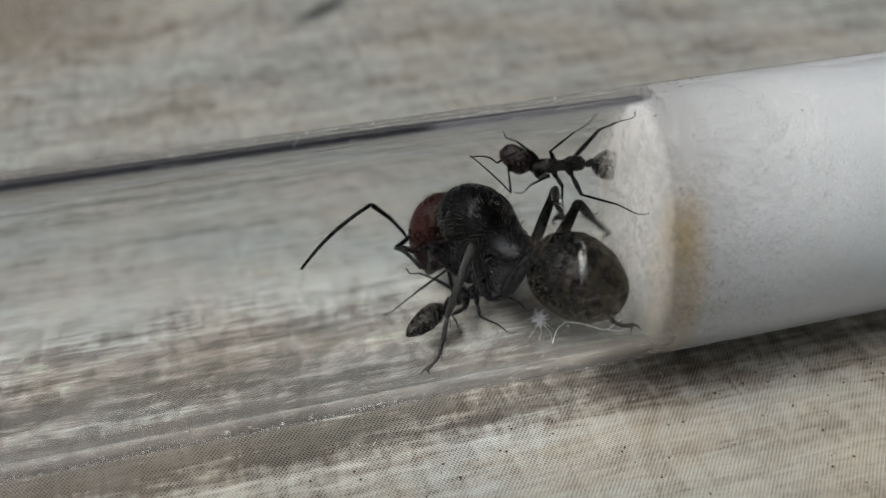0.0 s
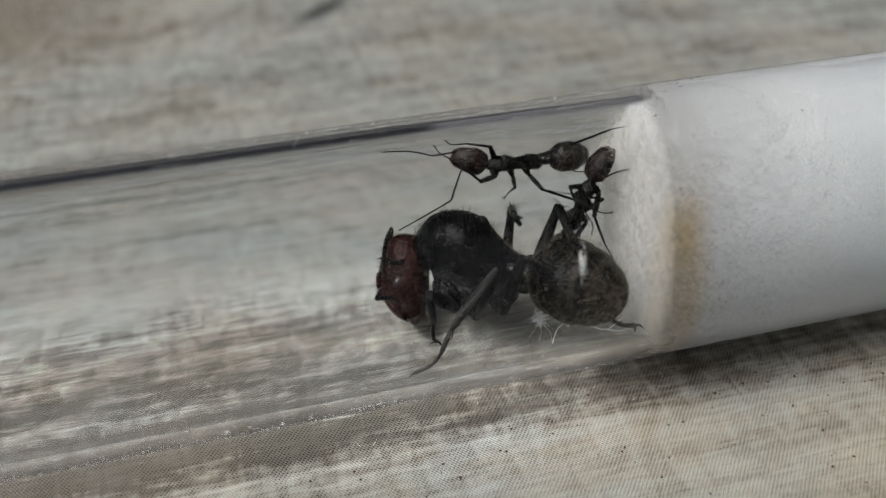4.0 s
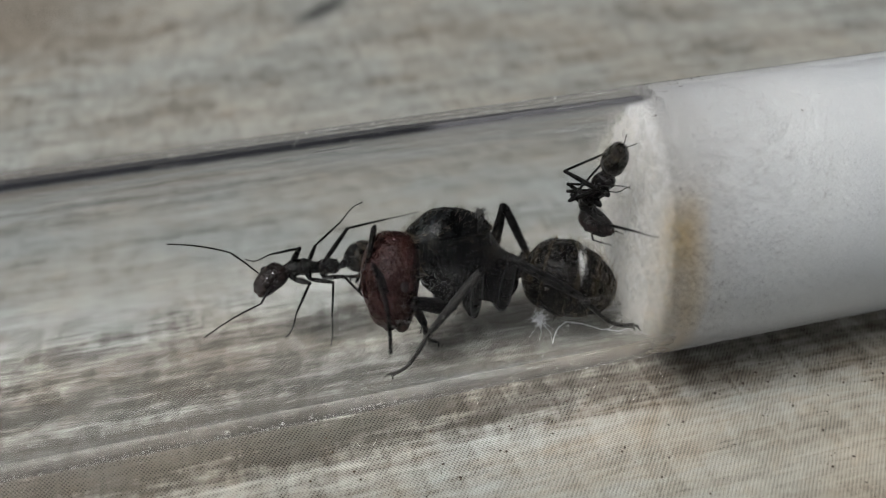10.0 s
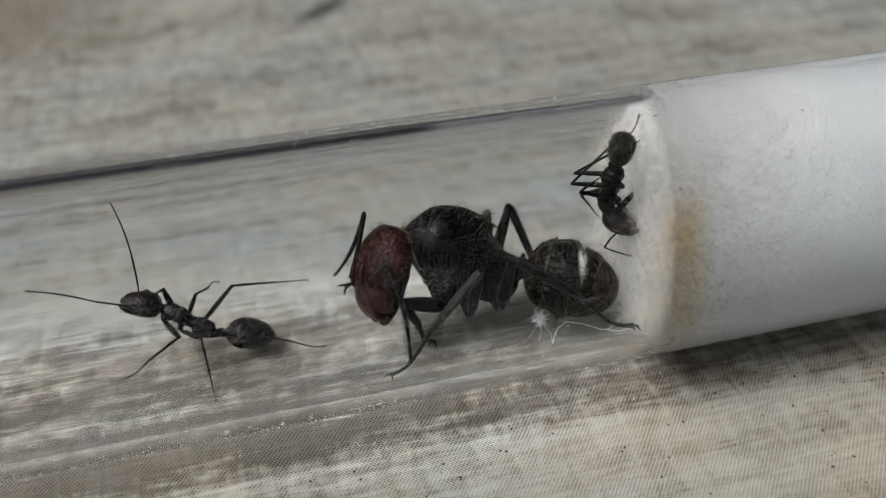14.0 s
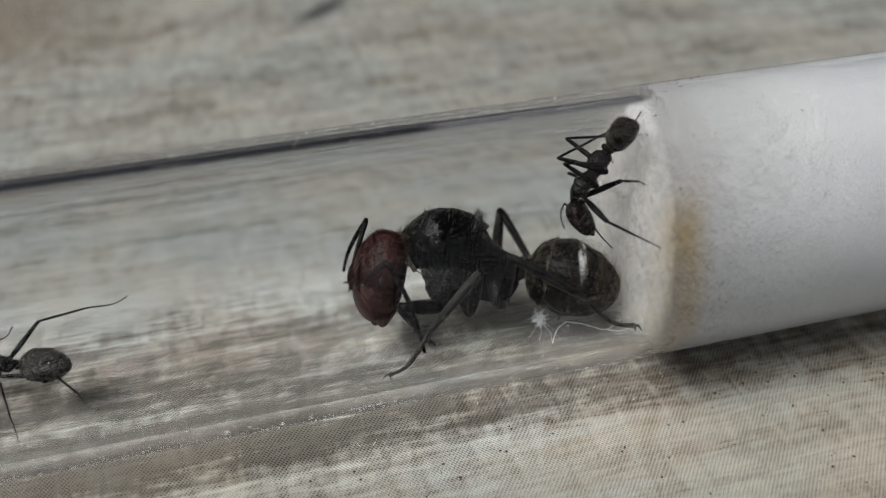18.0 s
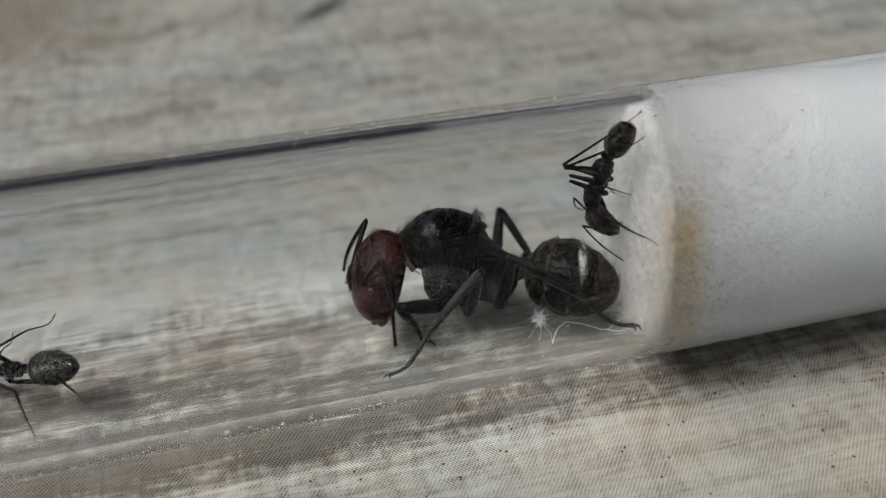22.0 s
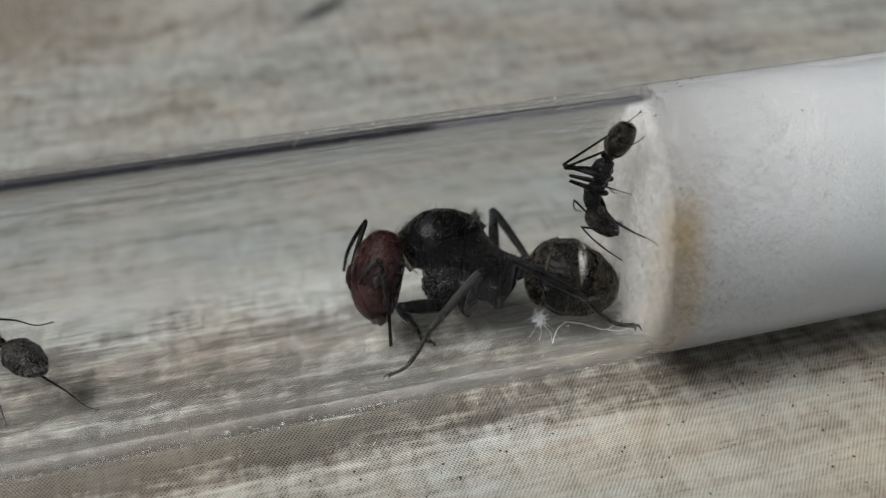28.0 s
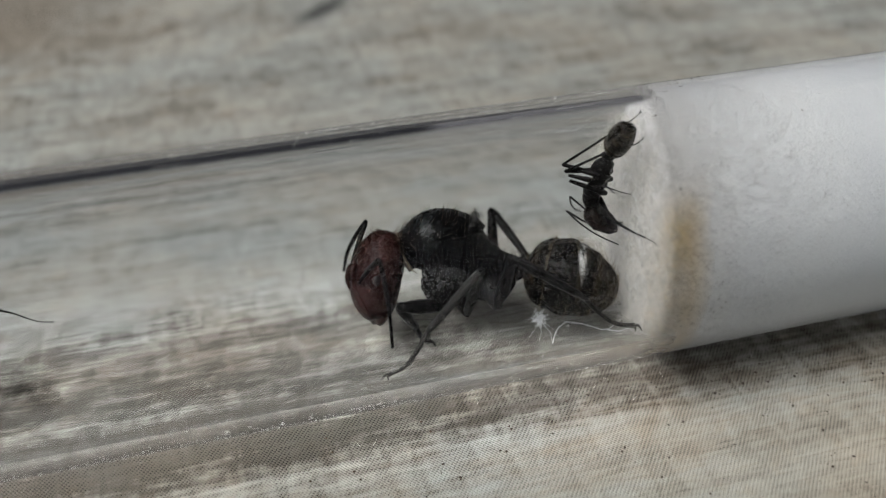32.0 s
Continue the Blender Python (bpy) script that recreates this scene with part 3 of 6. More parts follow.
# ---- ants ----
def chitin(name, dark, light, rough, grain=1500.0, relief=0.00006, spec=0.25, bands=()):
    """Insect shell: pitted grain, dusty patches, uneven gloss; bands are pale rings across the x axis, in mm."""
    m, nt, bsdf = material(name)
    co = place(nt, (1, 1, 1))
    fine = noise_tex(nt, co, grain * 4.0, 4.0, 0.65)
    big = noise_tex(nt, co, grain * 0.6, 4.0, 0.7, 0.6)
    cell = node(nt, "ShaderNodeTexVoronoi", Scale=grain * 5.0)
    nt.links.new(co, cell.inputs["Vector"])
    tone = maths(nt, 'ADD', maths(nt, 'MULTIPLY', fine, 0.45), maths(nt, 'MULTIPLY', big, 0.55))
    col = ramp(nt, tone, [(0.42, dark), (0.54, tuple(a * 0.75 + b * 0.25 for a, b in zip(dark, light))), (0.66, light)])
    if bands:
        sep = nt.nodes.new("ShaderNodeSeparateXYZ")
        nt.links.new(co, sep.inputs[0])
        along = maths(nt, 'ADD', sep.outputs["X"], maths(nt, 'MULTIPLY', maths(nt, 'SUBTRACT', big, 0.5), 0.0006))
        patchy = grey(nt, big, 0.40, 0.62, 0.1, 0.9)
        for at, half in bands:
            near = grey(nt, maths(nt, 'ABSOLUTE', maths(nt, 'SUBTRACT', along, at * MM), 0), half * 0.3 * MM, half * MM, 1.0, 0.0)
            col = mixed(nt, maths(nt, 'MULTIPLY', near, patchy), col, (0.026, 0.020, 0.012))
    nt.links.new(col, bsdf.inputs["Base Color"])
    nt.links.new(grey(nt, tone, 0.40, 0.62, max(rough - 0.10, 0.08), rough + 0.25), bsdf.inputs["Roughness"])
    bsdf.inputs["Specular IOR Level"].default_value = spec
    h = maths(nt, 'ADD', maths(nt, 'MULTIPLY', fine, 0.5), maths(nt, 'ADD', maths(nt, 'MULTIPLY', cell.outputs["Distance"], 0.35), maths(nt, 'MULTIPLY', big, 1.2)))
    bump(nt, bsdf, h, relief, 0.9)
    return m


M_BLACK = chitin("black_shell", (0.0012, 0.0014, 0.0014), (0.006, 0.0068, 0.0072), 0.14, 1000.0, 0.00006, 0.14)
M_PIT = chitin("pitted_black_shell", (0.0012, 0.0012, 0.0012), (0.012, 0.0115, 0.010), 0.12, 900.0, 0.00040, 0.55)
M_RED = chitin("red_brown_shell", (0.0105, 0.0033, 0.0029), (0.040, 0.0124, 0.0100), 0.24, 900.0, 0.00014, 0.13)
M_LEG = chitin("black_leg_shell", (0.0015, 0.0015, 0.0015), (0.012, 0.0115, 0.0105), 0.26, 2000.0, 0.00008, 0.15)
# paler copy of the leg shell, with the glass's veil put into its colour
M_PALELEG = chitin("veiled_leg_shell", (0.004, 0.004, 0.0035), (0.060, 0.057, 0.050), 0.45, 5000.0, 0.00006, 0.25)
M_GASTER = chitin("brown_downy_shell", (0.0010, 0.0010, 0.0009), (0.0060, 0.0048, 0.0032), 0.16, 700.0, 0.00020, 0.16,
                  ((1.3, 0.30), (2.1, 0.16), (4.2, 0.22), (5.2, 0.3), (6.2, 0.7)))
M_STRIPED = chitin("striped_black_shell", (0.0010, 0.0010, 0.0010), (0.016, 0.015, 0.0135), 0.18, 1200.0, 0.00014, 0.30,
                   ((1.25, 0.16), (1.95, 0.20), (2.9, 0.20), (3.65, 0.16)))
M_WORKER = chitin("dull_black_shell", (0.0010, 0.0010, 0.0010), (0.012, 0.0115, 0.0105), 0.18, 1200.0, 0.00014, 0.32)
M_WORKHEAD = chitin("brown_black_shell", (0.002, 0.0012, 0.0011), (0.020, 0.0085, 0.0065), 0.22, 1500.0, 0.00010, 0.28)
M_HAIR = plain("body_hair", (0.10, 0.072, 0.045), 0.5, 0.4)
M_GOLD = plain("golden_down", (0.13, 0.098, 0.052), 0.4, 0.5)
M_EYE = plain("dark_eye", (0.008, 0.007, 0.007), 0.3, 0.3)
M_JAW = plain("brown_jaw", (0.022, 0.010, 0.007), 0.4, 0.3)
M_SKIN = chitin("pale_joint_skin", (0.015, 0.012, 0.008), (0.42, 0.34, 0.23), 0.4, 1600.0, 0.0001, 0.3)


def smooth_sections(sections, n):
    """Fine stations (x, zc, hy, hz) along a few given ones, by a Catmull-Rom curve."""
    out = []
    for i in range(len(sections) - 1):
        p = [Vector(sections[max(0, min(len(sections) - 1, j))]) for j in (i - 1, i, i + 1, i + 2)]
        for k in range(n):
            t = k / n
            out.append(0.5 * (2 * p[1] + (p[2] - p[0]) * t + (2 * p[0] - 5 * p[1] + 4 * p[2] - p[3]) * t * t
                              + (3 * p[1] - p[0] - 3 * p[2] + p[3]) * t * t * t))
    out.append(Vector(sections[-1]))
    return out


def shell(bm, sections, seg=26, n=5, rough=0.02, seed=0.0, side=0.0):
    """A rounded body along x; sections in mm: (x, centre height, half width, half height)."""
    rings = []
    for v in smooth_sections([Vector(s) for s in sections], n):
        x, zc, hy, hz = v
        hy, hz = max(hy, 0.01), max(hz, 0.01)
        ring = []
        for i in range(seg):
            a = 2 * math.pi * i / seg
            c, s = math.cos(a), math.sin(a)
            d = 1 + rough * noise.noise(Vector((x * 1.6 + seed, c * hy * 1.6, s * hz * 1.6)))
            ring.append(Vector((x, side + c * hy * d, zc + s * hz * d)) * MM)
        rings.append(ring)
    ring_loft(bm, rings)
    bmesh.ops.recalc_face_normals(bm, faces=bm.faces)


def hairs(sections, count, length, seed, lean=0.3, top=-0.4, thick=0.017):
    """Bristles standing on a shell of these sections."""
    rng = random.Random(seed)
    bm = bmesh.new()
    st = smooth_sections([Vector(s) for s in sections], 6)
    for _ in range(count):
        x, zc, hy, hz = st[rng.randrange(3, len(st) - 3)]
        a = rng.uniform(0, 2 * math.pi)
        if math.sin(a) < top:
            a = -a
        c, s = math.cos(a), math.sin(a)
        p = Vector((x, c * hy * 0.98, zc + s * hz * 0.98))
        nrm = Vector((rng.uniform(-lean, lean), c / hy, s / hz)).normalized()
        ln = length * rng.uniform(0.5, 1.15)
        q = p + nrm * ln * 0.55
        e = p + (nrm + Vector((-0.18, rng.uniform(-0.15, 0.15), rng.uniform(-0.15, 0.15)))).normalized() * ln
        strand(bm, [p * MM, q * MM, e * MM], thick * MM, thick * 0.3 * MM, 3)
    return bm


def limb(bm, pts, radii, seg=10, knobs=True):
    """A jointed limb along points (mm), with radii (mm)."""
    pts = [Vector(p) for p in pts]
    rings, side = [], None
    for i, p in enumerate(pts):
        d = (pts[min(i + 1, len(pts) - 1)] - pts[max(i - 1, 0)]).normalized()
        side = d.orthogonal().normalized() if side is None else (side - d * side.dot(d)).normalized()
        up = d.cross(side)
        rings.append([(p + (side * math.cos(2 * math.pi * k / seg) + up * math.sin(2 * math.pi * k / seg)) * radii[i]) * MM
                      for k in range(seg)])
    ring_loft(bm, rings)


def femur_mesh(length, r):
    bm = bmesh.new()
    f = (0.0, 0.04, 0.12, 0.3, 0.5, 0.72, 0.9, 0.97, 1.0, 1.02)
    w = (0.55, 0.75, 0.85, 1.0, 1.02, 0.9, 0.72, 0.75, 0.68, 0.35)
    limb(bm, [(length * a, 0, 0.05 * r * math.sin(a * 3.1)) for a in f], [r * b for b in w])
    return bm


def tibia_mesh(length, r, seed, bristles=10):
    """Tibia, then a five-jointed tarsus that bends a little, two claws, and spurs."""
    rng = random.Random(seed)
    bm = bmesh.new()
    a = length * 0.56
    limb(bm, [(0, 0, 0), (0.03 * length, 0, 0), (a * 0.3, 0, 0.03 * r), (a * 0.7, 0, 0), (a * 0.95, 0, 0), (a, 0, 0)],
         [r * 0.6, r * 0.9, r, r * 0.86, r * 0.72, r * 0.5])
    # the tarsus sags below the straight line and comes back to it at the claws
    joints = [(a, 0.0), (a + (length - a) * 0.42, -0.05), (a + (length - a) * 0.62, -0.06), (a + (length - a) * 0.78, -0.045),
              (a + (length - a) * 0.9, -0.02), (length, 0.0)]
    for i in range(5):
        (x0, z0), (x1, z1) = joints[i], joints[i + 1]
        z0, z1 = z0 * length, z1 * length
        r0 = r * (0.58, 0.5, 0.48, 0.47, 0.55)[i]
        limb(bm, [(x0, 0, z0), (x0 + (x1 - x0) * 0.15, 0, z0 + (z1 - z0) * 0.15), (x0 + (x1 - x0) * 0.85, 0, z0 + (z1 - z0) * 0.85), (x1, 0, z1)],
             [r0 * 0.7, r0 * 0.85, r0, r0 * 0.7], 7)
    for s in (-1, 1):
        limb(bm, [(length * 0.98, 0, 0), (length * 0.99 + r * 0.8, s * r * 0.7, r * 0.2), (length * 0.99 + r * 1.5, s * r * 1.3, -r * 0.5)],
             [r * 0.36, r * 0.26, r * 0.08], 5)
        limb(bm, [(a, s * r * 0.4, -r * 0.4), (a + r * 2.2, s * r * 0.8, -r * 1.5)], [r * 0.18, r * 0.04], 4)
    for _ in range(bristles):
        x = rng.uniform(0.05, 0.95) * a
        ang = rng.uniform(0, 6.28)
        c, s = math.cos(ang), math.sin(ang)
        limb(bm, [(x, c * r * 0.9, s * r * 0.9), (x + r * 0.9, c * r * 2.0, s * r * 2.0)], [0.013 if length > 4.5 else 0.007, 0.004], 3)
    return bm


def scape_mesh(length, r):
    bm = bmesh.new()
    limb(bm, [(0, 0, 0), (0.05 * length, 0, 0), (0.12 * length, 0, 0.02 * length), (0.5 * length, 0, 0.04 * length), (0.95 * length, 0, 0), (length * 1.01, 0, 0)],
         [r * 0.9, r * 0.55, r * 0.75, r * 0.95, r * 1.15, r * 0.6], 8)
    return bm


def flagellum_mesh(length, r, bow):
    bm = bmesh.new()
    n = 11
    for i in range(n):
        a, b = i / n, (i + 1) / n

        def at(t):
            return Vector((t * length, 0, bow * length * math.sin(math.pi * t)))
        p, q = at(a), at(b)
        rr = r * (0.8 + 0.25 * math.sin(math.pi * min(1.0, a + 0.25)))
        limb(bm, [p, p.lerp(q, 0.12), p.lerp(q, 0.85), q], [rr * 0.72, rr * 0.95, rr, rr * 0.72 if i < n - 1 else rr * 0.35], 8)
    return bm


LEGS = ((-1, 0), (-1, 1), (-1, 2), (1, 0), (1, 1), (1, 2))   # side (-1 right), front to hind


class Ant:
    """An ant built once in its own space: waist at the origin, head towards +x, back towards +z."""

    def __init__(self, kind, label, slim=1.0):
        self.slim = slim
        q = kind == "queen"
        self.q = q
        self.LT = 7.6 if q else 3.4
        self.HEAD = 5.0 if q else 2.4
        self.TAIL = 6.4 if q else 4.2
        self.HIP = ((0.53, 0.20, -0.36), (0.33, 0.22, -0.38), (0.10, 0.20, -0.30)) if q else ((0.82, 0.16, -0.14), (0.52, 0.17, -0.16), (0.24, 0.15, -0.16))
        self.L1 = (3.4, 5.4, 5.6) if q else (2.3, 2.3, 2.9)
        self.L2 = (4.6, 8.0, 8.0) if q else (3.6, 3.8, 5.1)
        self.ANT = (4.0, 6.0) if q else (2.3, 3.7)
        self.AB = (0.55, 0.22, 0.36) if q else (0.55, 0.22, 0.10)
        self.rows = []
        self.root = new("queen_ant" if q else "worker_ant")
        self.root.empty_display_size = 0.002
        tagged(self.root, label, "ant", "" if q else "worker ants")
        (self.build_queen if q else self.build_worker)()
        self.limbs()

    def build_queen(self):
        r = self.root
        th = [(-0.25, 0.0, 0.35, 0.4), (0.1, -0.1, 0.9, 0.85), (0.9, -0.2, 1.25, 1.15), (1.8, 0.02, 1.5, 1.45), (2.5, 0.36, 1.7, 1.78), (3.4, 0.78, 1.98, 2.07),
              (4.8, 0.98, 2.05, 2.02), (6.0, 0.85, 1.85, 1.85), (6.6, 0.74, 1.5, 1.42), (7.1, 0.55, 1.1, 0.98), (7.5, 0.30, 0.72, 0.62), (7.85, 0.1, 0.35, 0.34)]
        bm = bmesh.new()
        shell(bm, th, 34, 6, 0.03, 1.0)
        thorax = part("thorax", bm, M_BLACK, r, "glossy black domed thorax")
        part("thorax_hair", hairs(th, 420, 0.72, 11, 0.15, -0.2, 0.010), M_HAIR, thorax, "fine pale bristles", "stuff")
        # side plates with wing scars and the chest below
        for s in (-1, 1):
            bm = bmesh.new()
            shell(bm, [(1.5, -0.9, 0.1, 0.1), (1.9, -1.0, 0.5, 0.75), (3.0, -0.98, 0.7, 1.15), (4.3, -0.85, 0.7, 1.12), (5.2, -0.65, 0.5, 0.75), (5.7, -0.5, 0.1, 0.1)],
                  18, 4, 0.08, 5.0 + s, 1.25 * s)
            part("side_plate", bm, M_PIT, thorax)
            bm = bmesh.new()
            shell(bm, [(3.2, 0.5, 0.05, 0.05), (3.4, 0.55, 0.2, 0.22), (3.75, 0.6, 0.22, 0.25), (4.0, 0.62, 0.05, 0.05)], 12, 4, 0.1, 2.0, 2.0 * s)
            part("wing_scar", bm, M_BLACK, thorax)
        # collar, front chest and rear side plates
        bm = bmesh.new()
        shell(bm, [(5.7, -0.2, 0.3, 0.3), (6.1, -0.2, 1.2, 0.85), (6.8, -0.1, 1.15, 0.75), (7.3, -0.05, 0.85, 0.55), (7.7, -0.05, 0.45, 0.35), (7.85, -0.05, 0.1, 0.1)], 22, 4, 0.06, 12.0)
        part("collar", bm, M_BLACK, thorax)
        # pale skin showing in the joint between collar and head, and along the side seam
        bm = bmesh.new()
        for s in (-1, 1):
            strand(bm, [Vector((7.0, s * 1.12, 0.6)) * MM, Vector((7.3, s * 0.92, 0.5)) * MM, Vector((7.6, s * 0.65, 0.45)) * MM], 0.04 * MM, 0.07 * MM, 6)
            strand(bm, [Vector((5.9, s * 1.35, -0.95)) * MM, Vector((6.5, s * 1.2, -0.75)) * MM, Vector((7.2, s * 0.9, -0.5)) * MM, Vector((7.7, s * 0.5, -0.35)) * MM], 0.03 * MM, 0.05 * MM, 6)
            edge = [(7.45, 0.78, 0.66, 20), (7.3, 0.92, 0.80, 0), (7.15, 1.06, 0.95, -18), (6.9, 1.24, 1.15, -34), (6.6, 1.5, 1.42, -46), (6.3, 1.68, 1.65, -55)]
            strand(bm, [Vector((x, s * hy * 1.10 * math.cos(radians(a)), 0.5 + hz * 1.05 * math.sin(radians(a)))) * MM for x, hy, hz, a in edge], 0.11 * MM, 0.15 * MM, 8)
        part("joint_skin", bm, M_SKIN, thorax, "pale skin in the neck joint")
        bm = bmesh.new()
        rng = random.Random(5)
        for s in (-1, 1):
            for _ in range(30):
                x, z = rng.uniform(1.5, 5.2), rng.uniform(-1.7, -0.1)
                y = s * (2.02 - 0.16 * abs(x - 3.6) - 0.14 * abs(z + 0.8) ** 2)
                limb(bm, [(x, y * 0.8, z), (x, y, z), (x + rng.uniform(-0.1, 0.1), y * 1.03, z - 0.1)], [0.3, rng.uniform(0.1, 0.26), 0.03], 7)
        part("side_ridges", bm, M_PIT, thorax, "knobbly glossy ridges on the chest sides")
        bm = bmesh.new()
        shell(bm, [(3.2, -1.3, 0.3, 0.2), (3.8, -1.3, 1.0, 0.6), (4.6, -1.1, 1.0, 0.6), (5.2, -0.8, 0.7, 0.4), (5.5, -0.7, 0.1, 0.1)], 18, 4, 0.1, 15.0)
        part("chest", bm, M_PIT, thorax)
        for s in (-1, 1):
            bm = bmesh.new()
            shell(bm, [(-0.1, -0.7, 0.1, 0.1), (0.2, -0.9, 0.5, 0.7), (1.0, -1.1, 0.65, 0.95), (2.0, -1.15, 0.6, 0.95), (2.8, -1.05, 0.35, 0.6), (3.0, -1.0, 0.05, 0.1)], 16, 4, 0.1, 17.0 + s, 0.95 * s)
            part("hip_plate", bm, M_PIT, thorax)
        bm = bmesh.new()
        shell(bm, [(2.3, 2.3, 0.05, 0.05), (2.6, 2.32, 0.7, 0.22), (3.2, 2.55, 1.0, 0.28), (3.5, 2.6, 0.05, 0.05)], 16, 4, 0.02, 3.0)
        part("scutellum", bm, M_BLACK, thorax)
        self.gaster = new("gaster", None)
        ga = [(0.55, 0.0, 0.1, 0.1), (0.75, 0.0, 0.9, 0.95), (1.25, 0.05, 1.75, 1.85), (2.1, 0.1, 2.25, 2.35), (2.2, 0.1, 2.2, 2.3), (3.1, 0.05, 2.45, 2.5), (3.6, 0.0, 2.42, 2.46),
              (3.7, 0.0, 2.34, 2.38), (4.6, -0.05, 2.15, 2.15), (5.0, -0.1, 1.95, 1.95), (5.1, -0.1, 1.86, 1.86), (5.7, -0.12, 1.45, 1.45), (6.1, -0.15, 0.95, 0.95), (6.3, -0.15, 0.5, 0.5), (6.36, -0.15, 0.1, 0.1)]
        ga = [(x, z + 0.03, hy * 0.965, hz * 0.965) for x, z, hy, hz in ga]
        bm = bmesh.new()
        shell(bm, ga, 34, 5, 0.03, 7.0)
        me = bpy.data.meshes.new("gaster")
        bm.to_mesh(me)
        bm.free()
        for p in me.polygons:
            p.use_smooth = True
        me.materials.append(M_GASTER)
        bpy.data.objects.remove(self.gaster)
        self.gaster = tagged(new("gaster", me), label="brownish black downy abdomen with pale bands")
        self.gaster.parent = r
        part("gaster_hair", hairs(ga, 620, 0.62, 12, 0.25, -0.9, 0.008), M_GOLD, self.gaster, "golden brown down", "stuff")
        part("gaster_down", hairs(ga, 380, 0.30, 19, 0.9, -0.95, 0.006), M_GOLD, self.gaster, "thin golden down", "stuff")
        bm = bmesh.new()
        shell(bm, [(-0.3, -0.2, 0.2, 0.2), (0.0, -0.1, 0.45, 0.5), (0.3, 0.15, 0.6, 0.95), (0.55, 0.1, 0.5, 0.7), (0.85, 0.0, 0.3, 0.35)], 16, 5, 0.04, 8.0)
        part("petiole", bm, M_PIT, self.gaster)
        hd = [(-0.85, 0.62, 0.25, 0.2), (-0.7, 0.62, 0.95, 0.62), (-0.3, 0.62, 1.4, 1.0), (0.5, 0.6, 1.7, 1.38), (1.6, 0.55, 1.76, 1.52), (2.5, 0.42, 1.68, 1.45),
              (3.3, 0.18, 1.48, 1.22), (3.9, 0.0, 1.2, 0.9), (4.15, -0.05, 0.95, 0.6), (4.25, -0.05, 0.6, 0.3)]
        bm = bmesh.new()
        shell(bm, hd, 32, 5, 0.03, 9.0)
        self.head = part("head", bm, M_RED, r, "dark red head")
        bm = bmesh.new()
        shell(bm, [(2.75, 1.55, 0.1, 0.05), (2.9, 1.5, 0.5, 0.25), (3.4, 1.2, 0.72, 0.32), (3.9, 0.75, 0.85, 0.3), (4.25, 0.3, 0.8, 0.25), (4.4, 0.1, 0.3, 0.1)], 18, 4, 0.05, 31.0)
        part("clypeus", bm, M_RED, self.head)
        for s in (-1, 1):
            bm = bmesh.new()
            shell(bm, [(1.5, 2.02, 0.03, 0.03), (1.8, 2.05, 0.1, 0.16), (2.4, 1.95, 0.12, 0.2), (2.9, 1.7, 0.08, 0.12), (3.0, 1.6, 0.03, 0.03)], 10, 4, 0.1, 33.0 + s, 0.48 * s)
            part("frontal_ridge", bm, M_RED, self.head)
        part("head_hair", hairs(hd, 420, 0.48, 13, 0.2, -0.9, 0.010), M_HAIR, self.head, "short bristles", "stuff")
        for s in (-1, 1):
            bm = bmesh.new()
            shell(bm, [(3.5, -0.25, 0.1, 0.1), (3.7, -0.3, 0.55, 0.45), (4.15, -0.3, 0.52, 0.36), (4.4, -0.32, 0.38, 0.24), (4.55, -0.35, 0.12, 0.08)], 14, 4, 0.03, 4.0, 0.48 * s)
            part("mandible", bm, M_JAW, self.head, "dark brown jaw")
            bm = bmesh.new()
            shell(bm, [(1.75, 0.75, 0.02, 0.05), (1.85, 0.8, 0.16, 0.24), (2.15, 0.85, 0.22, 0.34), (2.45, 0.8, 0.16, 0.24), (2.55, 0.75, 0.02, 0.05)], 12, 3, 0.0, 0.0, 1.5 * s)
            part("eye", bm, M_EYE, self.head)

        # the queen's head is a little larger than drawn above
        for ob in [self.head] + list(self.head.children):
            ob.data.transform(Matrix.Diagonal((1.07, 1.04, 1.04, 1.0)))

    def build_worker(self):
        r = self.root
        th = [(-0.12, 0.0, 0.12, 0.14), (0.08, 0.0, 0.36, 0.42), (0.25, 0.08, 0.46, 0.56), (0.80, 0.14, 0.48, 0.60), (1.15, 0.08, 0.42, 0.50), (1.36, 0.0, 0.35, 0.38), (1.6, 0.03, 0.38, 0.41), (2.2, 0.16, 0.52, 0.56), (2.45, 0.12, 0.49, 0.52),
              (2.6, 0.1, 0.54, 0.52), (2.9, 0.06, 0.52, 0.48), (3.2, 0.0, 0.36, 0.36), (3.38, -0.02, 0.22, 0.22), (3.5, -0.02, 0.12, 0.12)]
        bm = bmesh.new()
        shell(bm, th, 24, 5, 0.05, 3.0)
        thorax = part("thorax", bm, M_WORKER, r)
        part("thorax_hair", hairs(th, 60, 0.28, 21, 0.3, 0.0, 0.007), M_HAIR, thorax, "sparse bristles", "stuff")
        ga = [(0.82, 0.0, 0.08, 0.08), (0.95, 0.0, 0.4, 0.4), (1.3, 0.05, 0.78, 0.78), (1.75, 0.08, 0.98, 0.96), (1.82, 0.08, 0.95, 0.93), (2.4, 0.05, 1.04, 1.0), (2.75, 0.03, 1.0, 0.96),
              (2.82, 0.03, 0.95, 0.91), (3.25, 0.0, 0.84, 0.80), (3.5, 0.0, 0.73, 0.70), (3.56, 0.0, 0.68, 0.65), (3.85, -0.02, 0.47, 0.45), (4.05, -0.03, 0.29, 0.28), (4.15, -0.04, 0.15, 0.15), (4.2, -0.05, 0.03, 0.03)]
        ga = [(x, z, hy * self.slim, hz * self.slim) for x, z, hy, hz in ga]
        bm = bmesh.new()
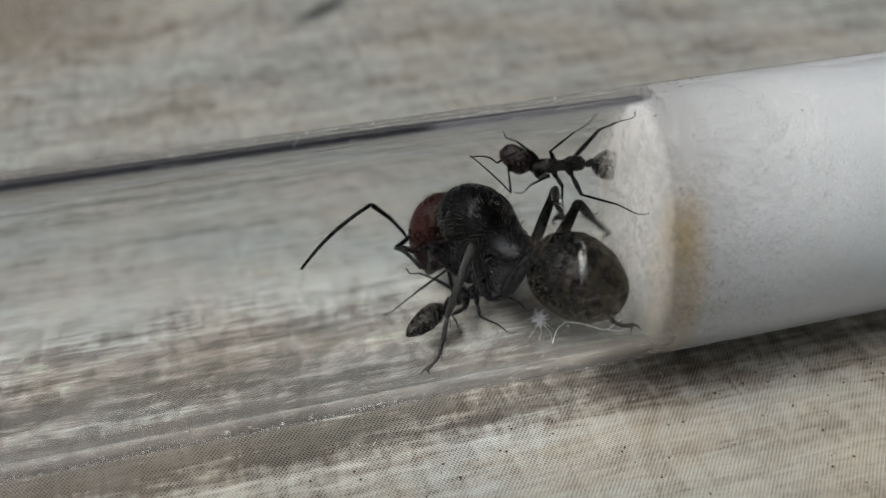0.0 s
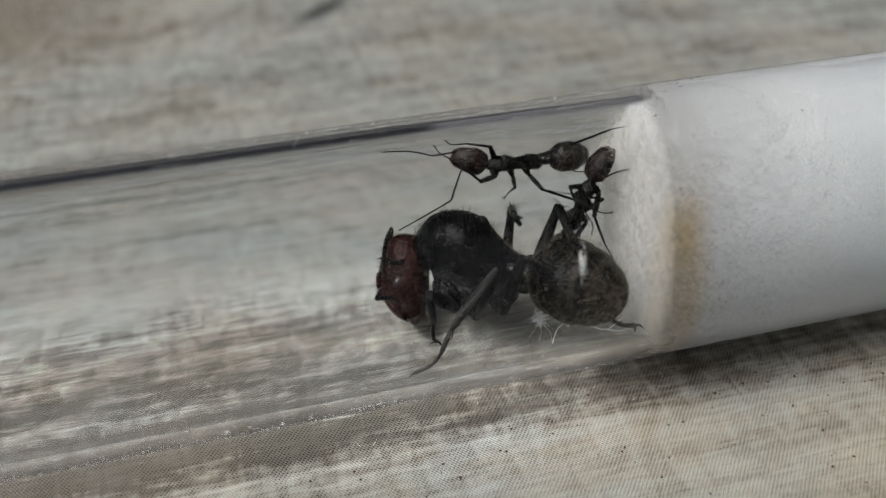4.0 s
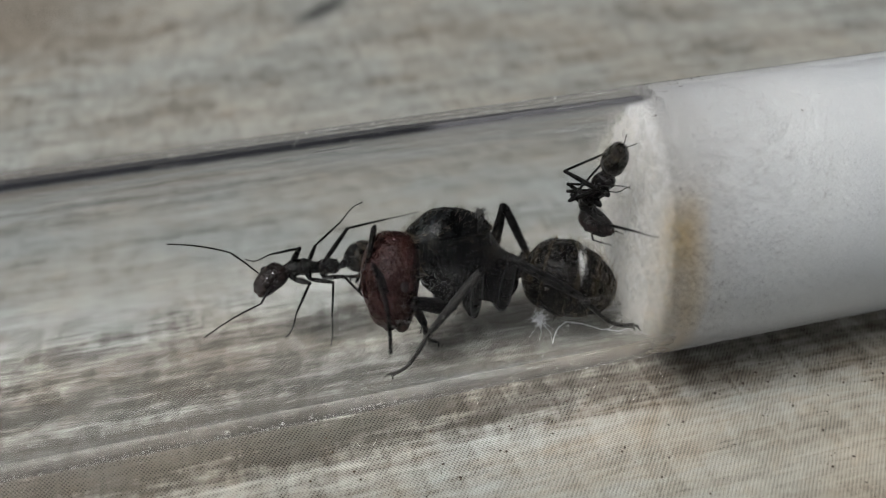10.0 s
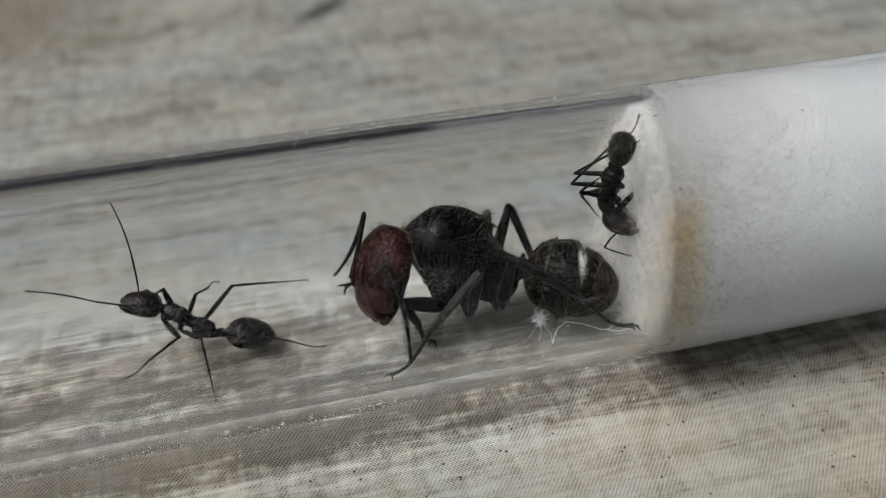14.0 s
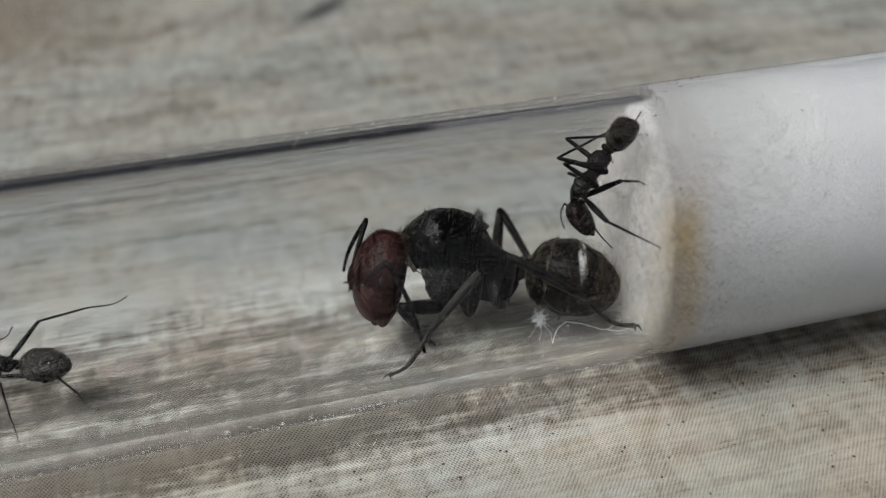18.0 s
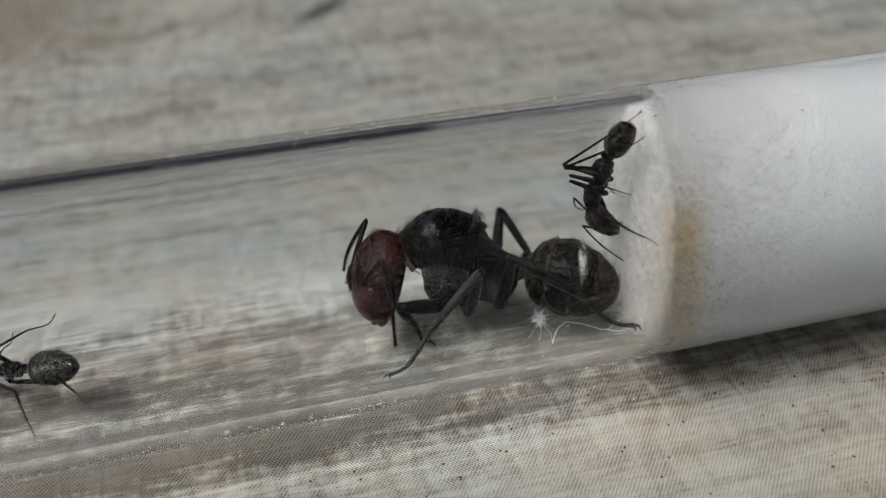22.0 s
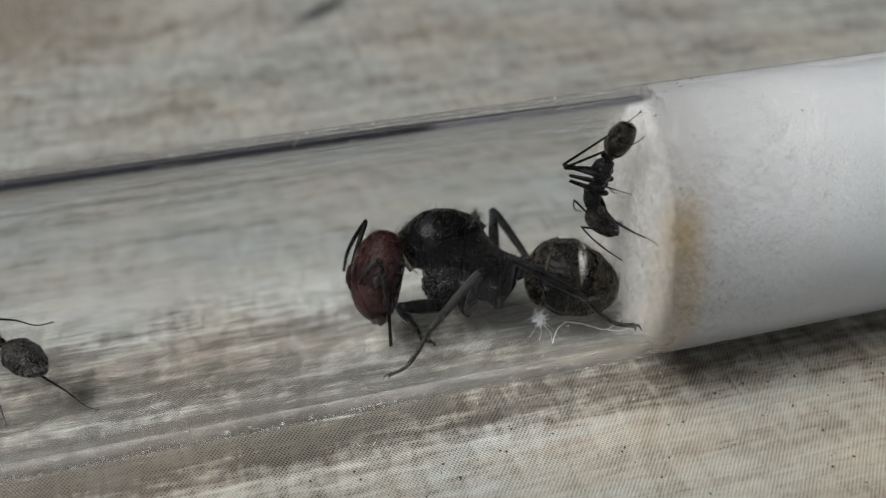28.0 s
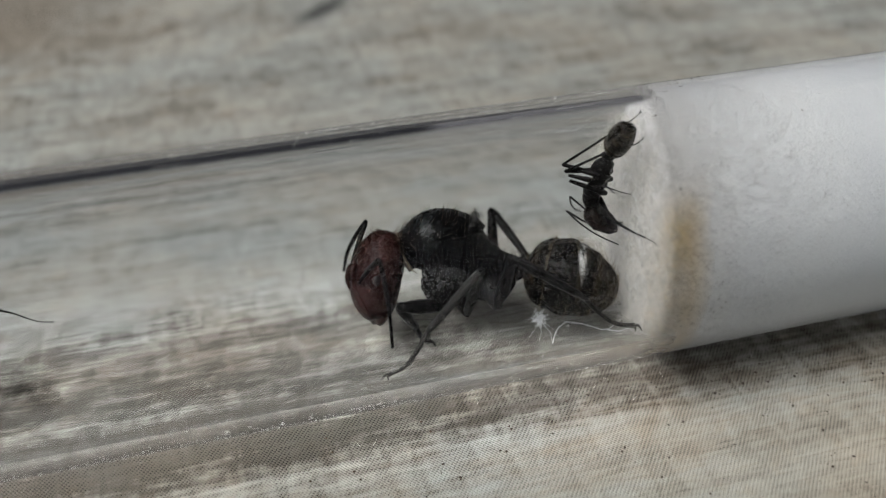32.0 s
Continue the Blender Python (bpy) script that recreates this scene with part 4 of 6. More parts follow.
        shell(bm, ga, 26, 5, 0.03, 5.0)
        self.gaster = part("gaster", bm, M_STRIPED, r, "dull black abdomen with faint pale bands")
        part("gaster_hair", hairs(ga, 110, 0.2, 22, 0.3, -0.9, 0.006), M_HAIR, self.gaster, "sparse bristles", "stuff")
        bm = bmesh.new()
        shell(bm, [(-0.1, -0.02, 0.14, 0.14), (0.15, -0.02, 0.15, 0.17), (0.38, 0.12, 0.26, 0.42), (0.55, 0.08, 0.22, 0.3), (0.75, 0.0, 0.14, 0.15), (0.98, 0.0, 0.14, 0.14)], 14, 4, 0.04, 6.0)
        part("petiole", bm, M_WORKER, self.gaster)
        hd = [(-0.1, 0.0, 0.12, 0.12), (0.02, 0.02, 0.45, 0.36), (0.25, 0.05, 0.75, 0.58), (0.7, 0.06, 0.86, 0.68), (1.2, 0.04, 0.82, 0.66), (1.6, 0.0, 0.75, 0.58), (1.95, -0.04, 0.63, 0.44), (2.1, -0.06, 0.48, 0.30), (2.16, -0.06, 0.25, 0.14)]
        bm = bmesh.new()
        shell(bm, hd, 26, 5, 0.03, 7.0)
        self.head = part("head", bm, M_WORKHEAD, r, "brownish black head")
        part("head_hair", hairs(hd, 60, 0.18, 23, 0.3, -0.9, 0.006), M_HAIR, self.head, "sparse bristles", "stuff")
        for s in (-1, 1):
            bm = bmesh.new()
            shell(bm, [(1.85, -0.1, 0.05, 0.05), (1.95, -0.12, 0.3, 0.2), (2.12, -0.14, 0.28, 0.17), (2.24, -0.16, 0.18, 0.1), (2.3, -0.17, 0.03, 0.03)], 12, 4, 0.02, 2.0, 0.2 * s)
            part("mandible", bm, M_JAW, self.head, "brown jaw")
            bm = bmesh.new()
            shell(bm, [(0.72, 0.3, 0.02, 0.04), (0.8, 0.32, 0.1, 0.14), (0.95, 0.34, 0.13, 0.18), (1.1, 0.32, 0.1, 0.14), (1.18, 0.3, 0.02, 0.04)], 10, 3, 0.0, 0.0, 0.74 * s)
            part("eye", bm, M_EYE, self.head)

    def limbs(self):
        q = self.q
        rf = (0.45, 0.34, 0.38) if q else (0.185, 0.145, 0.155)
        rt = (0.30, 0.27, 0.28) if q else (0.085, 0.075, 0.08)
        self.femurs, self.tibias, self.scapes, self.flagella = [], [], [], []
        for i, (s, k) in enumerate(LEGS):
            hx, hy, hz = self.HIP[k]
            hip = Vector((hx * self.LT, s * hy * self.LT, hz * self.LT))
            # the short stout first joint between chest and thigh
            bm = bmesh.new()
            inner = Vector((hip.x + ((0.13, 0.10, 0.06)[k] if q else 0.06) * self.LT, hip.y * (0.75 if q else 0.35), hip.z * 0.35))
            w = 1.95 if q else 1.5
            limb(bm, [inner, inner.lerp(hip, 0.3), inner.lerp(hip, 0.75), inner.lerp(hip, 1.02), inner.lerp(hip, 1.1)],
                 [rf[k] * w * 0.8, rf[k] * w, rf[k] * w * 0.8, rf[k] * 0.85, rf[k] * 0.4])
            part("coxa", bm, M_PIT if q else M_WORKER, self.root)
            fem = part("femur", femur_mesh(self.L1[k], rf[k]), M_LEG, self.root)
            pale = q and s == 1 and k == 1
            tib = part("tibia", tibia_mesh(self.L2[k], rt[k], 30 + i, 46 if q else 10), M_PALELEG if pale else M_LEG, fem,
                       "mottled grey shin and foot, the glass's veil in its colour" if pale else "")
            self.femurs.append(fem)
            self.tibias.append(tib)
        ra = (0.15, 0.14) if q else (0.062, 0.052)
        for s in (-1, 1):
            sc = part("antenna", scape_mesh(self.ANT[0], ra[0]), M_LEG, self.root)
            fl = part("antenna_whip", flagellum_mesh(self.ANT[1], ra[1], 0.06 if q else 0.07), M_LEG, sc)
            self.scapes.append(sc)
            self.flagella.append(fl)


def frame_of(origin, ahead, hint):
    x = ahead.normalized()
    z = hint - x * hint.dot(x)
    if z.length < 1e-4:
        z = x.orthogonal()
    z.normalize()
    y = z.cross(x)
    m = Matrix((x, y, z)).transposed().to_4x4()
    m.translation = origin
    return m


def stance(ant, t, waist, neck, up, head, tail, *joints):
    """One moment of an ant, in millimetres of the place: waist, neck, its back's direction, jaw tip, tail tip,
    then knee and foot of six legs, elbow and tip of two antennae."""
    ant.rows.append((t, Vector(waist) * MM, Vector(neck) * MM, Vector(up), Vector(head) * MM, Vector(tail) * MM, [Vector(j) * MM for j in joints]))


def animate(ant):
    rows = sorted(ant.rows, key=lambda r: r[0])
    tracks = {}

    def put(ob, t, m):
        tracks.setdefault(ob.name, (ob, []))[1].append((t, m))
    for t, waist, neck, up, head, tail, js in rows:
        root = frame_of(waist, neck - waist, up)
        put(ant.root, t, root)
        inv = root.inverted()
        hm = frame_of(neck, head - neck, up + (neck - waist).normalized())
        put(ant.head, t, inv @ hm)
        put(ant.gaster, t, inv @ frame_of(waist, tail - waist, up))
        for i, (s, k) in enumerate(LEGS):
            hx, hy, hz = ant.HIP[k]
            hip = root @ (Vector((hx, s * hy, hz)) * ant.LT * MM)
            knee, foot = js[2 * i], js[2 * i + 1]
            fm = frame_of(hip, knee - hip, up)
            put(ant.femurs[i], t, inv @ fm)
            put(ant.tibias[i], t, fm.inverted() @ frame_of(fm @ Vector((ant.L1[k] * MM, 0, 0)), foot - knee, fm.to_3x3() @ Vector((0.3, 0, 1))))
        for i, s in enumerate((-1, 1)):
            a, b, c = ant.AB
            base = hm @ (Vector((a, s * b, c)) * ant.HEAD * MM)
            elbow, tip = js[12 + 2 * i], js[13 + 2 * i]
            sm = frame_of(base, elbow - base, up)
            put(ant.scapes[i], t, inv @ sm)
            put(ant.flagella[i], t, sm.inverted() @ frame_of(sm @ Vector((ant.ANT[0] * MM, 0, 0)), tip - elbow, sm.to_3x3() @ Vector((0.3, 0, 1))))
    for ob, track in tracks.values():
        if track[-1][0] < 32.0:
            track.append((32.0, track[-1][1]))
        walk(ob, track)


QUEEN = Ant("queen", "large black queen ant with a dark red head inside the tube")
ROAMER = Ant("worker", "small black worker ant walking along the tube")
CLIMBER = Ant("worker", "small black worker ant clinging beside the cotton plug", 0.72)


def motions():
    stance(QUEEN, 0, (13.98, -1.48, 7.79), (10.93, 5.35, 6.48), (-0.141, 0.125, 0.982), (9.82, 5.40, 1.60), (17.57, -6.61, 9.12),
           (11.06, 3.73, 5.20), (7.54, 1.66, 7.33), (16.76, 2.26, 9.58), (14.20, -4.39, 13.21), (16.97, -0.82, 10.89), (20.80, 2.66, 4.78), (9.13, 1.87, 6.74), (9.66, 4.36, 2.91), (10.73, -1.34, 9.56), (7.36, -4.25, 2.92), (13.16, -3.96, 10.41), (19.06, -5.52, 5.24), (7.41, 4.76, 4.70), (7.91, -0.48, 7.58), (6.26, 6.11, 7.58), (1.49, 4.27, 4.79))
    stance(QUEEN, 1, (13.93, -1.10, 6.91), (9.59, 5.11, 6.27), (-0.068, 0.055, 0.996), (8.13, 3.80, 1.68), (18.04, -5.84, 8.18),
           (9.88, 3.99, 4.40), (6.47, 1.55, 6.29), (15.40, 3.68, 8.73), (13.25, -3.11, 12.36), (18.03, 2.29, 8.79), (16.74, -4.88, 12.09), (8.25, 0.37, 6.17), (9.49, 1.44, 1.87), (10.98, -0.71, 9.14), (7.38, -4.27, 2.95), (13.22, -3.44, 9.72), (19.26, -5.24, 4.80), (9.38, 6.01, 7.19), (9.40, 2.29, 6.38), (4.08, 2.44, 6.37), (0.83, -1.45, 3.15))
    stance(QUEEN, 2, (14.11, -1.32, 6.71), (9.04, 4.15, 5.26), (-0.120, 0.149, 0.981), (8.83, 0.37, 1.98), (17.84, -6.18, 8.59),
           (10.01, 3.73, 4.27), (6.76, 1.31, 6.44), (15.10, 4.27, 7.67), (12.94, -2.26, 11.75), (17.71, 2.24, 8.61), (15.87, -4.74, 12.07), (8.47, -0.14, 5.89), (7.22, -0.94, 1.53), (11.48, -1.77, 8.77), (7.15, -3.87, 2.38), (13.05, -3.46, 9.78), (19.17, -5.37, 5.00), (6.21, 0.39, 5.78), (5.62, -4.59, 9.08), (5.85, -1.84, 6.38), (10.43, -5.25, 4.55))
    stance(QUEEN, 3, (13.94, -1.30, 6.73), (8.58, 3.89, 5.29), (-0.045, 0.224, 0.973), (7.40, 0.31, 2.00), (17.93, -6.02, 8.40),
           (9.77, 3.67, 4.53), (6.47, 1.46, 6.84), (14.80, 3.95, 7.50), (12.74, -2.49, 11.78), (17.61, 1.88, 8.37), (15.78, -4.96, 12.09), (8.17, -1.42, 5.99), (8.71, -0.95, 1.44), (11.76, -2.79, 8.83), (7.09, -3.83, 2.42), (12.80, -3.71, 9.98), (19.02, -5.58, 5.32), (7.34, 5.33, 5.96), (5.58, -0.26, 7.24), (5.19, -1.87, 6.39), (8.89, -1.38, 1.70))
    stance(QUEEN, 6, (14.11, -0.70, 6.13), (8.59, 4.31, 4.63), (0.047, 0.334, 0.942), (7.39, 0.70, 1.38), (18.39, -5.21, 7.64),
           (9.67, 3.89, 3.87), (5.65, 2.80, 5.83), (14.42, 4.25, 6.71), (12.46, -2.03, 11.27), (14.97, 2.17, 8.58), (16.13, -1.16, 1.40), (7.96, -0.58, 5.82), (8.84, -0.87, 1.31), (10.95, -2.26, 8.65), (5.32, -4.50, 3.43), (12.77, -3.35, 9.66), (19.10, -5.58, 5.30), (7.15, 5.46, 5.52), (6.12, -0.01, 5.48), (4.98, -0.22, 6.89), (6.60, 5.22, 4.98))
    stance(QUEEN, 7, (14.19, 0.30, 5.42), (7.62, -0.16, 9.22), (0.470, 0.263, 0.843), (6.78, -3.89, 6.00), (19.57, -3.16, 5.22),
           (7.54, 2.71, 7.13), (5.92, 4.89, 3.41), (13.57, 3.09, 7.71), (11.79, -3.27, 12.22), (15.50, 3.18, 7.58), (14.21, -4.49, 5.70), (7.78, 0.68, 5.57), (8.76, -0.89, 1.36), (10.48, -3.34, 9.83), (5.15, -4.89, 4.07), (12.65, -3.24, 9.59), (19.04, -5.66, 5.43), (6.21, -2.09, 12.22), (6.45, -0.96, 6.33), (4.38, -5.68, 11.07), (6.50, -5.05, 5.50))
    stance(QUEEN, 8, (14.24, 0.95, 4.95), (7.29, 0.70, 8.00), (0.373, 0.306, 0.876), (6.16, -3.02, 4.85), (19.59, -2.56, 4.68),
           (7.73, 2.72, 6.48), (5.15, 4.71, 3.24), (13.44, 3.96, 6.91), (11.72, -2.37, 11.50), (15.24, 4.13, 7.05), (15.13, -3.51, 4.68), (7.25, -1.88, 6.82), (8.20, -1.57, 2.33), (10.74, -2.74, 9.13), (5.20, -4.64, 3.69), (12.76, -2.69, 9.06), (19.16, -5.49, 5.17), (5.62, -0.92, 10.84), (5.71, -0.28, 4.88), (5.19, -3.46, 11.67), (7.14, -5.67, 6.44))
    stance(QUEEN, 9, (14.14, 0.97, 4.95), (7.30, 1.04, 8.27), (0.422, 0.274, 0.864), (6.14, -2.62, 5.07), (19.49, -2.52, 4.70),
           (7.76, 3.17, 6.69), (5.15, 4.71, 3.24), (13.40, 4.91, 6.45), (11.54, -1.55, 10.79), (15.30, 4.73, 6.68), (16.14, -1.23, 1.41), (7.06, -2.02, 6.91), (8.27, -1.72, 2.48), (10.63, -3.11, 9.09), (5.28, -4.39, 3.28), (12.71, -2.61, 9.09), (19.10, -5.57, 5.29), (5.72, -0.82, 11.14), (5.75, -0.10, 5.18), (4.08, -5.07, 9.95), (4.52, -4.20, 4.03))
    stance(QUEEN, 10, (14.07, 0.99, 4.96), (7.05, 1.17, 7.86), (0.368, 0.329, 0.870), (5.64, -2.40, 4.66), (19.46, -2.46, 4.76),
           (7.68, 3.44, 6.09), (4.38, 4.53, 3.07), (12.74, 4.40, 6.98), (11.06, -2.06, 11.38), (14.21, 4.04, 7.53), (16.67, -0.35, 1.31), (7.02, -2.18, 6.72), (8.39, -1.65, 2.36), (10.64, -3.10, 9.07), (5.28, -4.39, 3.27), (12.63, -2.65, 9.14), (19.04, -5.65, 5.41), (5.58, 0.65, 10.30), (4.46, 2.29, 4.64), (4.75, -3.51, 11.31), (5.26, -4.51, 5.42))
    stance(QUEEN, 11, (14.07, 0.99, 4.96), (7.07, 1.59, 7.85), (0.386, 0.312, 0.868), (6.01, -2.02, 4.56), (19.46, -2.46, 4.76),
           (7.73, 3.82, 6.00), (4.35, 4.40, 2.94), (12.82, 4.57, 6.96), (11.10, -1.94, 11.28), (14.53, 5.47, 6.41), (16.63, -0.88, 2.03), (6.80, -1.99, 6.57), (8.32, -1.54, 2.25), (10.65, -3.06, 9.04), (5.28, -4.37, 3.25), (12.64, -2.64, 9.13), (19.05, -5.65, 5.41), (5.69, 1.98, 9.63), (8.49, 5.93, 6.10), (3.57, -4.24, 9.63), (5.76, -3.21, 4.14))
    stance(QUEEN, 12, (14.11, 0.86, 4.92), (7.20, 1.57, 8.02), (0.417, 0.296, 0.860), (5.70, -0.05, 3.53), (19.57, -2.47, 4.86),
           (7.78, 4.01, 5.94), (3.91, 3.66, 3.48), (13.21, 4.32, 6.94), (11.36, -2.10, 11.35), (14.89, 5.16, 6.44), (16.82, -0.76, 1.41), (6.64, -1.80, 6.56), (8.34, -1.57, 2.29), (10.63, -3.11, 9.08), (5.28, -4.39, 3.28), (12.63, -2.65, 9.14), (19.05, -5.65, 5.41), (6.86, 3.58, 8.51), (8.81, 7.20, 4.14), (3.21, -2.72, 9.25), (4.25, -1.45, 3.48))
    stance(QUEEN, 13, (14.11, 0.86, 4.92), (7.24, 1.42, 8.14), (0.425, 0.294, 0.856), (4.83, -0.26, 4.09), (19.57, -2.47, 4.86),
           (7.74, 3.93, 6.03), (3.69, 2.59, 4.31), (13.29, 4.19, 6.97), (11.46, -2.20, 11.41), (14.83, 4.45, 7.04), (16.72, -0.78, 1.28), (6.52, -1.76, 6.41), (8.36, -1.51, 2.21), (10.62, -3.14, 9.12), (5.27, -4.41, 3.30), (12.63, -2.66, 9.15), (19.04, -5.65, 5.41), (6.58, 4.40, 8.10), (7.61, -1.25, 9.82), (3.48, -4.19, 8.14), (2.61, -0.27, 3.68))
    stance(QUEEN, 14, (14.11, 0.86, 4.92), (7.10, 1.74, 7.72), (0.386, 0.308, 0.869), (4.85, -1.12, 4.29), (19.57, -2.47, 4.86),
           (7.93, 4.06, 5.77), (3.87, 2.69, 4.09), (13.23, 4.36, 6.80), (11.45, -2.02, 11.27), (14.73, 4.49, 7.02), (16.71, -0.70, 1.26), (6.53, -1.70, 6.26), (8.32, -1.35, 2.04), (10.66, -3.03, 9.00), (5.25, -4.38, 3.27), (12.64, -2.64, 9.13), (19.05, -5.64, 5.40), (5.34, 2.71, 9.73), (3.33, 3.73, 4.17), (5.61, -2.92, 10.67), (6.23, -5.24, 5.18))
    stance(QUEEN, 14.5, (14.11, 0.86, 4.92), (7.10, 1.74, 7.72), (0.386, 0.308, 0.869), (4.85, -1.12, 4.29), (19.57, -2.47, 4.86),
           (7.93, 4.06, 5.77), (3.87, 2.69, 4.09), (13.23, 4.36, 6.80), (11.45, -2.02, 11.27), (14.73, 4.49, 7.02), (16.71, -0.70, 1.26), (6.53, -1.70, 6.26), (8.32, -1.35, 2.04), (10.66, -3.03, 9.00), (5.25, -4.38, 3.27), (12.64, -2.64, 9.13), (19.05, -5.64, 5.40), (4.91, 3.31, 9.50), (1.40, -1.28, 11.10), (5.61, -2.92, 10.67), (6.23, -5.24, 5.18))
    stance(QUEEN, 17, (14.22, 0.88, 4.92), (7.04, 2.63, 6.71), (0.307, 0.367, 0.878), (4.81, -0.13, 3.18), (19.69, -2.44, 4.87),
           (8.50, 4.31, 5.16), (4.26, 3.23, 3.74), (12.89, 4.85, 6.46), (11.15, -1.54, 10.94), (14.66, 5.79, 5.76), (16.92, -0.59, 1.50), (6.50, -1.45, 5.63), (8.31, -0.85, 1.45), (10.72, -2.82, 8.79), (5.19, -4.32, 3.21), (12.66, -2.57, 9.15), (19.05, -5.74, 5.53), (5.70, 4.39, 7.95), (4.13, 5.94, 2.36), (5.63, -1.92, 9.20), (5.73, -4.24, 3.66))
    stance(QUEEN, 18, (14.22, 0.88, 4.92), (7.03, 2.56, 6.72), (0.305, 0.368, 0.878), (4.85, -0.68, 3.59), (19.69, -2.44, 4.87),
           (8.49, 4.28, 5.17), (4.25, 3.20, 3.76), (12.82, 4.85, 6.47), (11.09, -1.54, 10.95), (14.64, 5.95, 5.54), (16.97, -0.43, 1.32), (6.44, -1.38, 5.57), (8.31, -0.82, 1.41), (10.72, -2.83, 8.80), (5.19, -4.33, 3.22), (12.66, -2.58, 9.15), (19.05, -5.74, 5.53), (5.60, 3.89, 8.26), (4.09, 5.57, 2.70), (5.74, -1.98, 9.84), (7.26, -4.14, 4.46))
    stance(QUEEN, 20, (14.22, 0.88, 4.92), (7.04, 2.84, 6.47), (0.292, 0.372, 0.881), (4.87, -0.40, 3.34), (19.69, -2.44, 4.87),
           (8.57, 4.39, 5.00), (4.31, 3.35, 3.62), (12.79, 4.97, 6.38), (11.06, -1.42, 10.86), (14.78, 5.84, 5.63), (17.21, -0.44, 1.31), (6.46, -1.30, 5.49), (8.33, -0.75, 1.32), (10.75, -2.75, 8.72), (5.20, -4.30, 3.17), (12.66, -2.56, 9.13), (19.06, -5.73, 5.52), (5.63, 4.22, 7.94), (4.12, 5.92, 2.38), (5.59, -1.58, 9.64), (5.97, -2.95, 3.81))
    stance(QUEEN, 22, (14.19, 0.89, 4.92), (7.01, 2.84, 6.48), (0.292, 0.372, 0.881), (4.84, -0.41, 3.36), (19.66, -2.43, 4.87),
           (8.55, 4.40, 5.01), (4.30, 3.34, 3.62), (12.72, 4.99, 6.38), (11.00, -1.41, 10.87), (14.59, 5.89, 5.66), (17.40, -0.21, 1.30), (6.40, -1.26, 5.46), (8.33, -0.74, 1.32), (10.74, -2.75, 8.73), (5.16, -4.32, 3.21), (12.66, -2.56, 9.13), (19.06, -5.73, 5.52), (5.63, 4.20, 7.95), (4.12, 5.91, 2.40), (5.53, -1.56, 9.68), (5.85, -2.74, 3.81))
    stance(QUEEN, 25, (14.15, 0.89, 4.93), (6.97, 2.84, 6.49), (0.293, 0.372, 0.881), (4.81, -0.41, 3.37), (19.63, -2.42, 4.88),
           (8.53, 4.40, 5.03), (4.28, 3.33, 3.63), (12.65, 5.00, 6.39), (10.94, -1.40, 10.87), (14.52, 5.90, 5.67), (17.33, -0.19, 1.30), (6.39, -1.30, 5.50), (8.32, -0.78, 1.36), (10.71, -2.75, 8.73), (5.13, -4.31, 3.22), (12.66, -2.56, 9.13), (19.06, -5.73, 5.52), (5.62, 4.18, 7.95), (4.12, 5.90, 2.40), (5.48, -1.54, 9.72), (5.72, -2.73, 3.84))
    stance(QUEEN, 28, (14.15, 0.89, 4.93), (7.02, 3.21, 6.16), (0.275, 0.377, 0.884), (4.88, -0.04, 3.03), (19.63, -2.42, 4.88),
           (8.64, 4.55, 4.81), (4.37, 3.53, 3.45), (12.69, 5.13, 6.26), (10.98, -1.27, 10.75), (14.19, 6.10, 5.52), (17.19, -0.16, 1.55), (6.42, -1.17, 5.36), (8.35, -0.66, 1.22), (10.75, -2.64, 8.62), (5.14, -4.27, 3.15), (12.68, -2.53, 9.10), (19.07, -5.72, 5.50), (5.66, 4.64, 7.52), (4.17, 6.36, 1.97), (5.51, -1.10, 9.31), (5.64, -2.39, 3.46))
    stance(QUEEN, 32, (14.12, 0.90, 4.93), (6.98, 3.22, 6.16), (0.275, 0.377, 0.884), (4.84, -0.04, 3.03), (19.59, -2.41, 4.89),
           (8.62, 4.56, 4.81), (4.35, 3.53, 3.45), (12.66, 5.13, 6.26), (10.95, -1.26, 10.76), (14.08, 6.12, 5.53), (17.29, -0.09, 1.65), (6.41, -1.20, 5.40), (8.34, -0.69, 1.26), (10.75, -2.64, 8.62), (5.06, -4.31, 3.24), (12.68, -2.53, 9.10), (19.07, -5.72, 5.50), (5.66, 4.63, 7.51), (4.17, 6.36, 1.97), (5.48, -1.09, 9.32), (5.70, -2.59, 3.51))
    stance(ROAMER, 0, (19.61, 4.85, 9.22), (16.35, 5.73, 8.84), (-0.219, -0.430, 0.876), (14.69, 6.95, 10.08), (23.44, 5.58, 7.65),
           (16.12, 5.20, 10.52), (13.94, 3.96, 13.11), (17.26, 4.85, 10.58), (19.49, 3.85, 13.48), (20.60, 5.45, 11.32), (20.84, 1.49, 14.52), (16.76, 3.52, 9.67), (15.49, 5.64, 7.05), (17.51, 2.96, 9.15), (18.40, 4.62, 5.85), (18.42, 2.05, 9.00), (20.67, -2.27, 10.52), (13.84, 4.73, 10.36), (11.66, 2.66, 12.52), (14.66, 4.12, 8.32), (12.28, 5.30, 10.90))
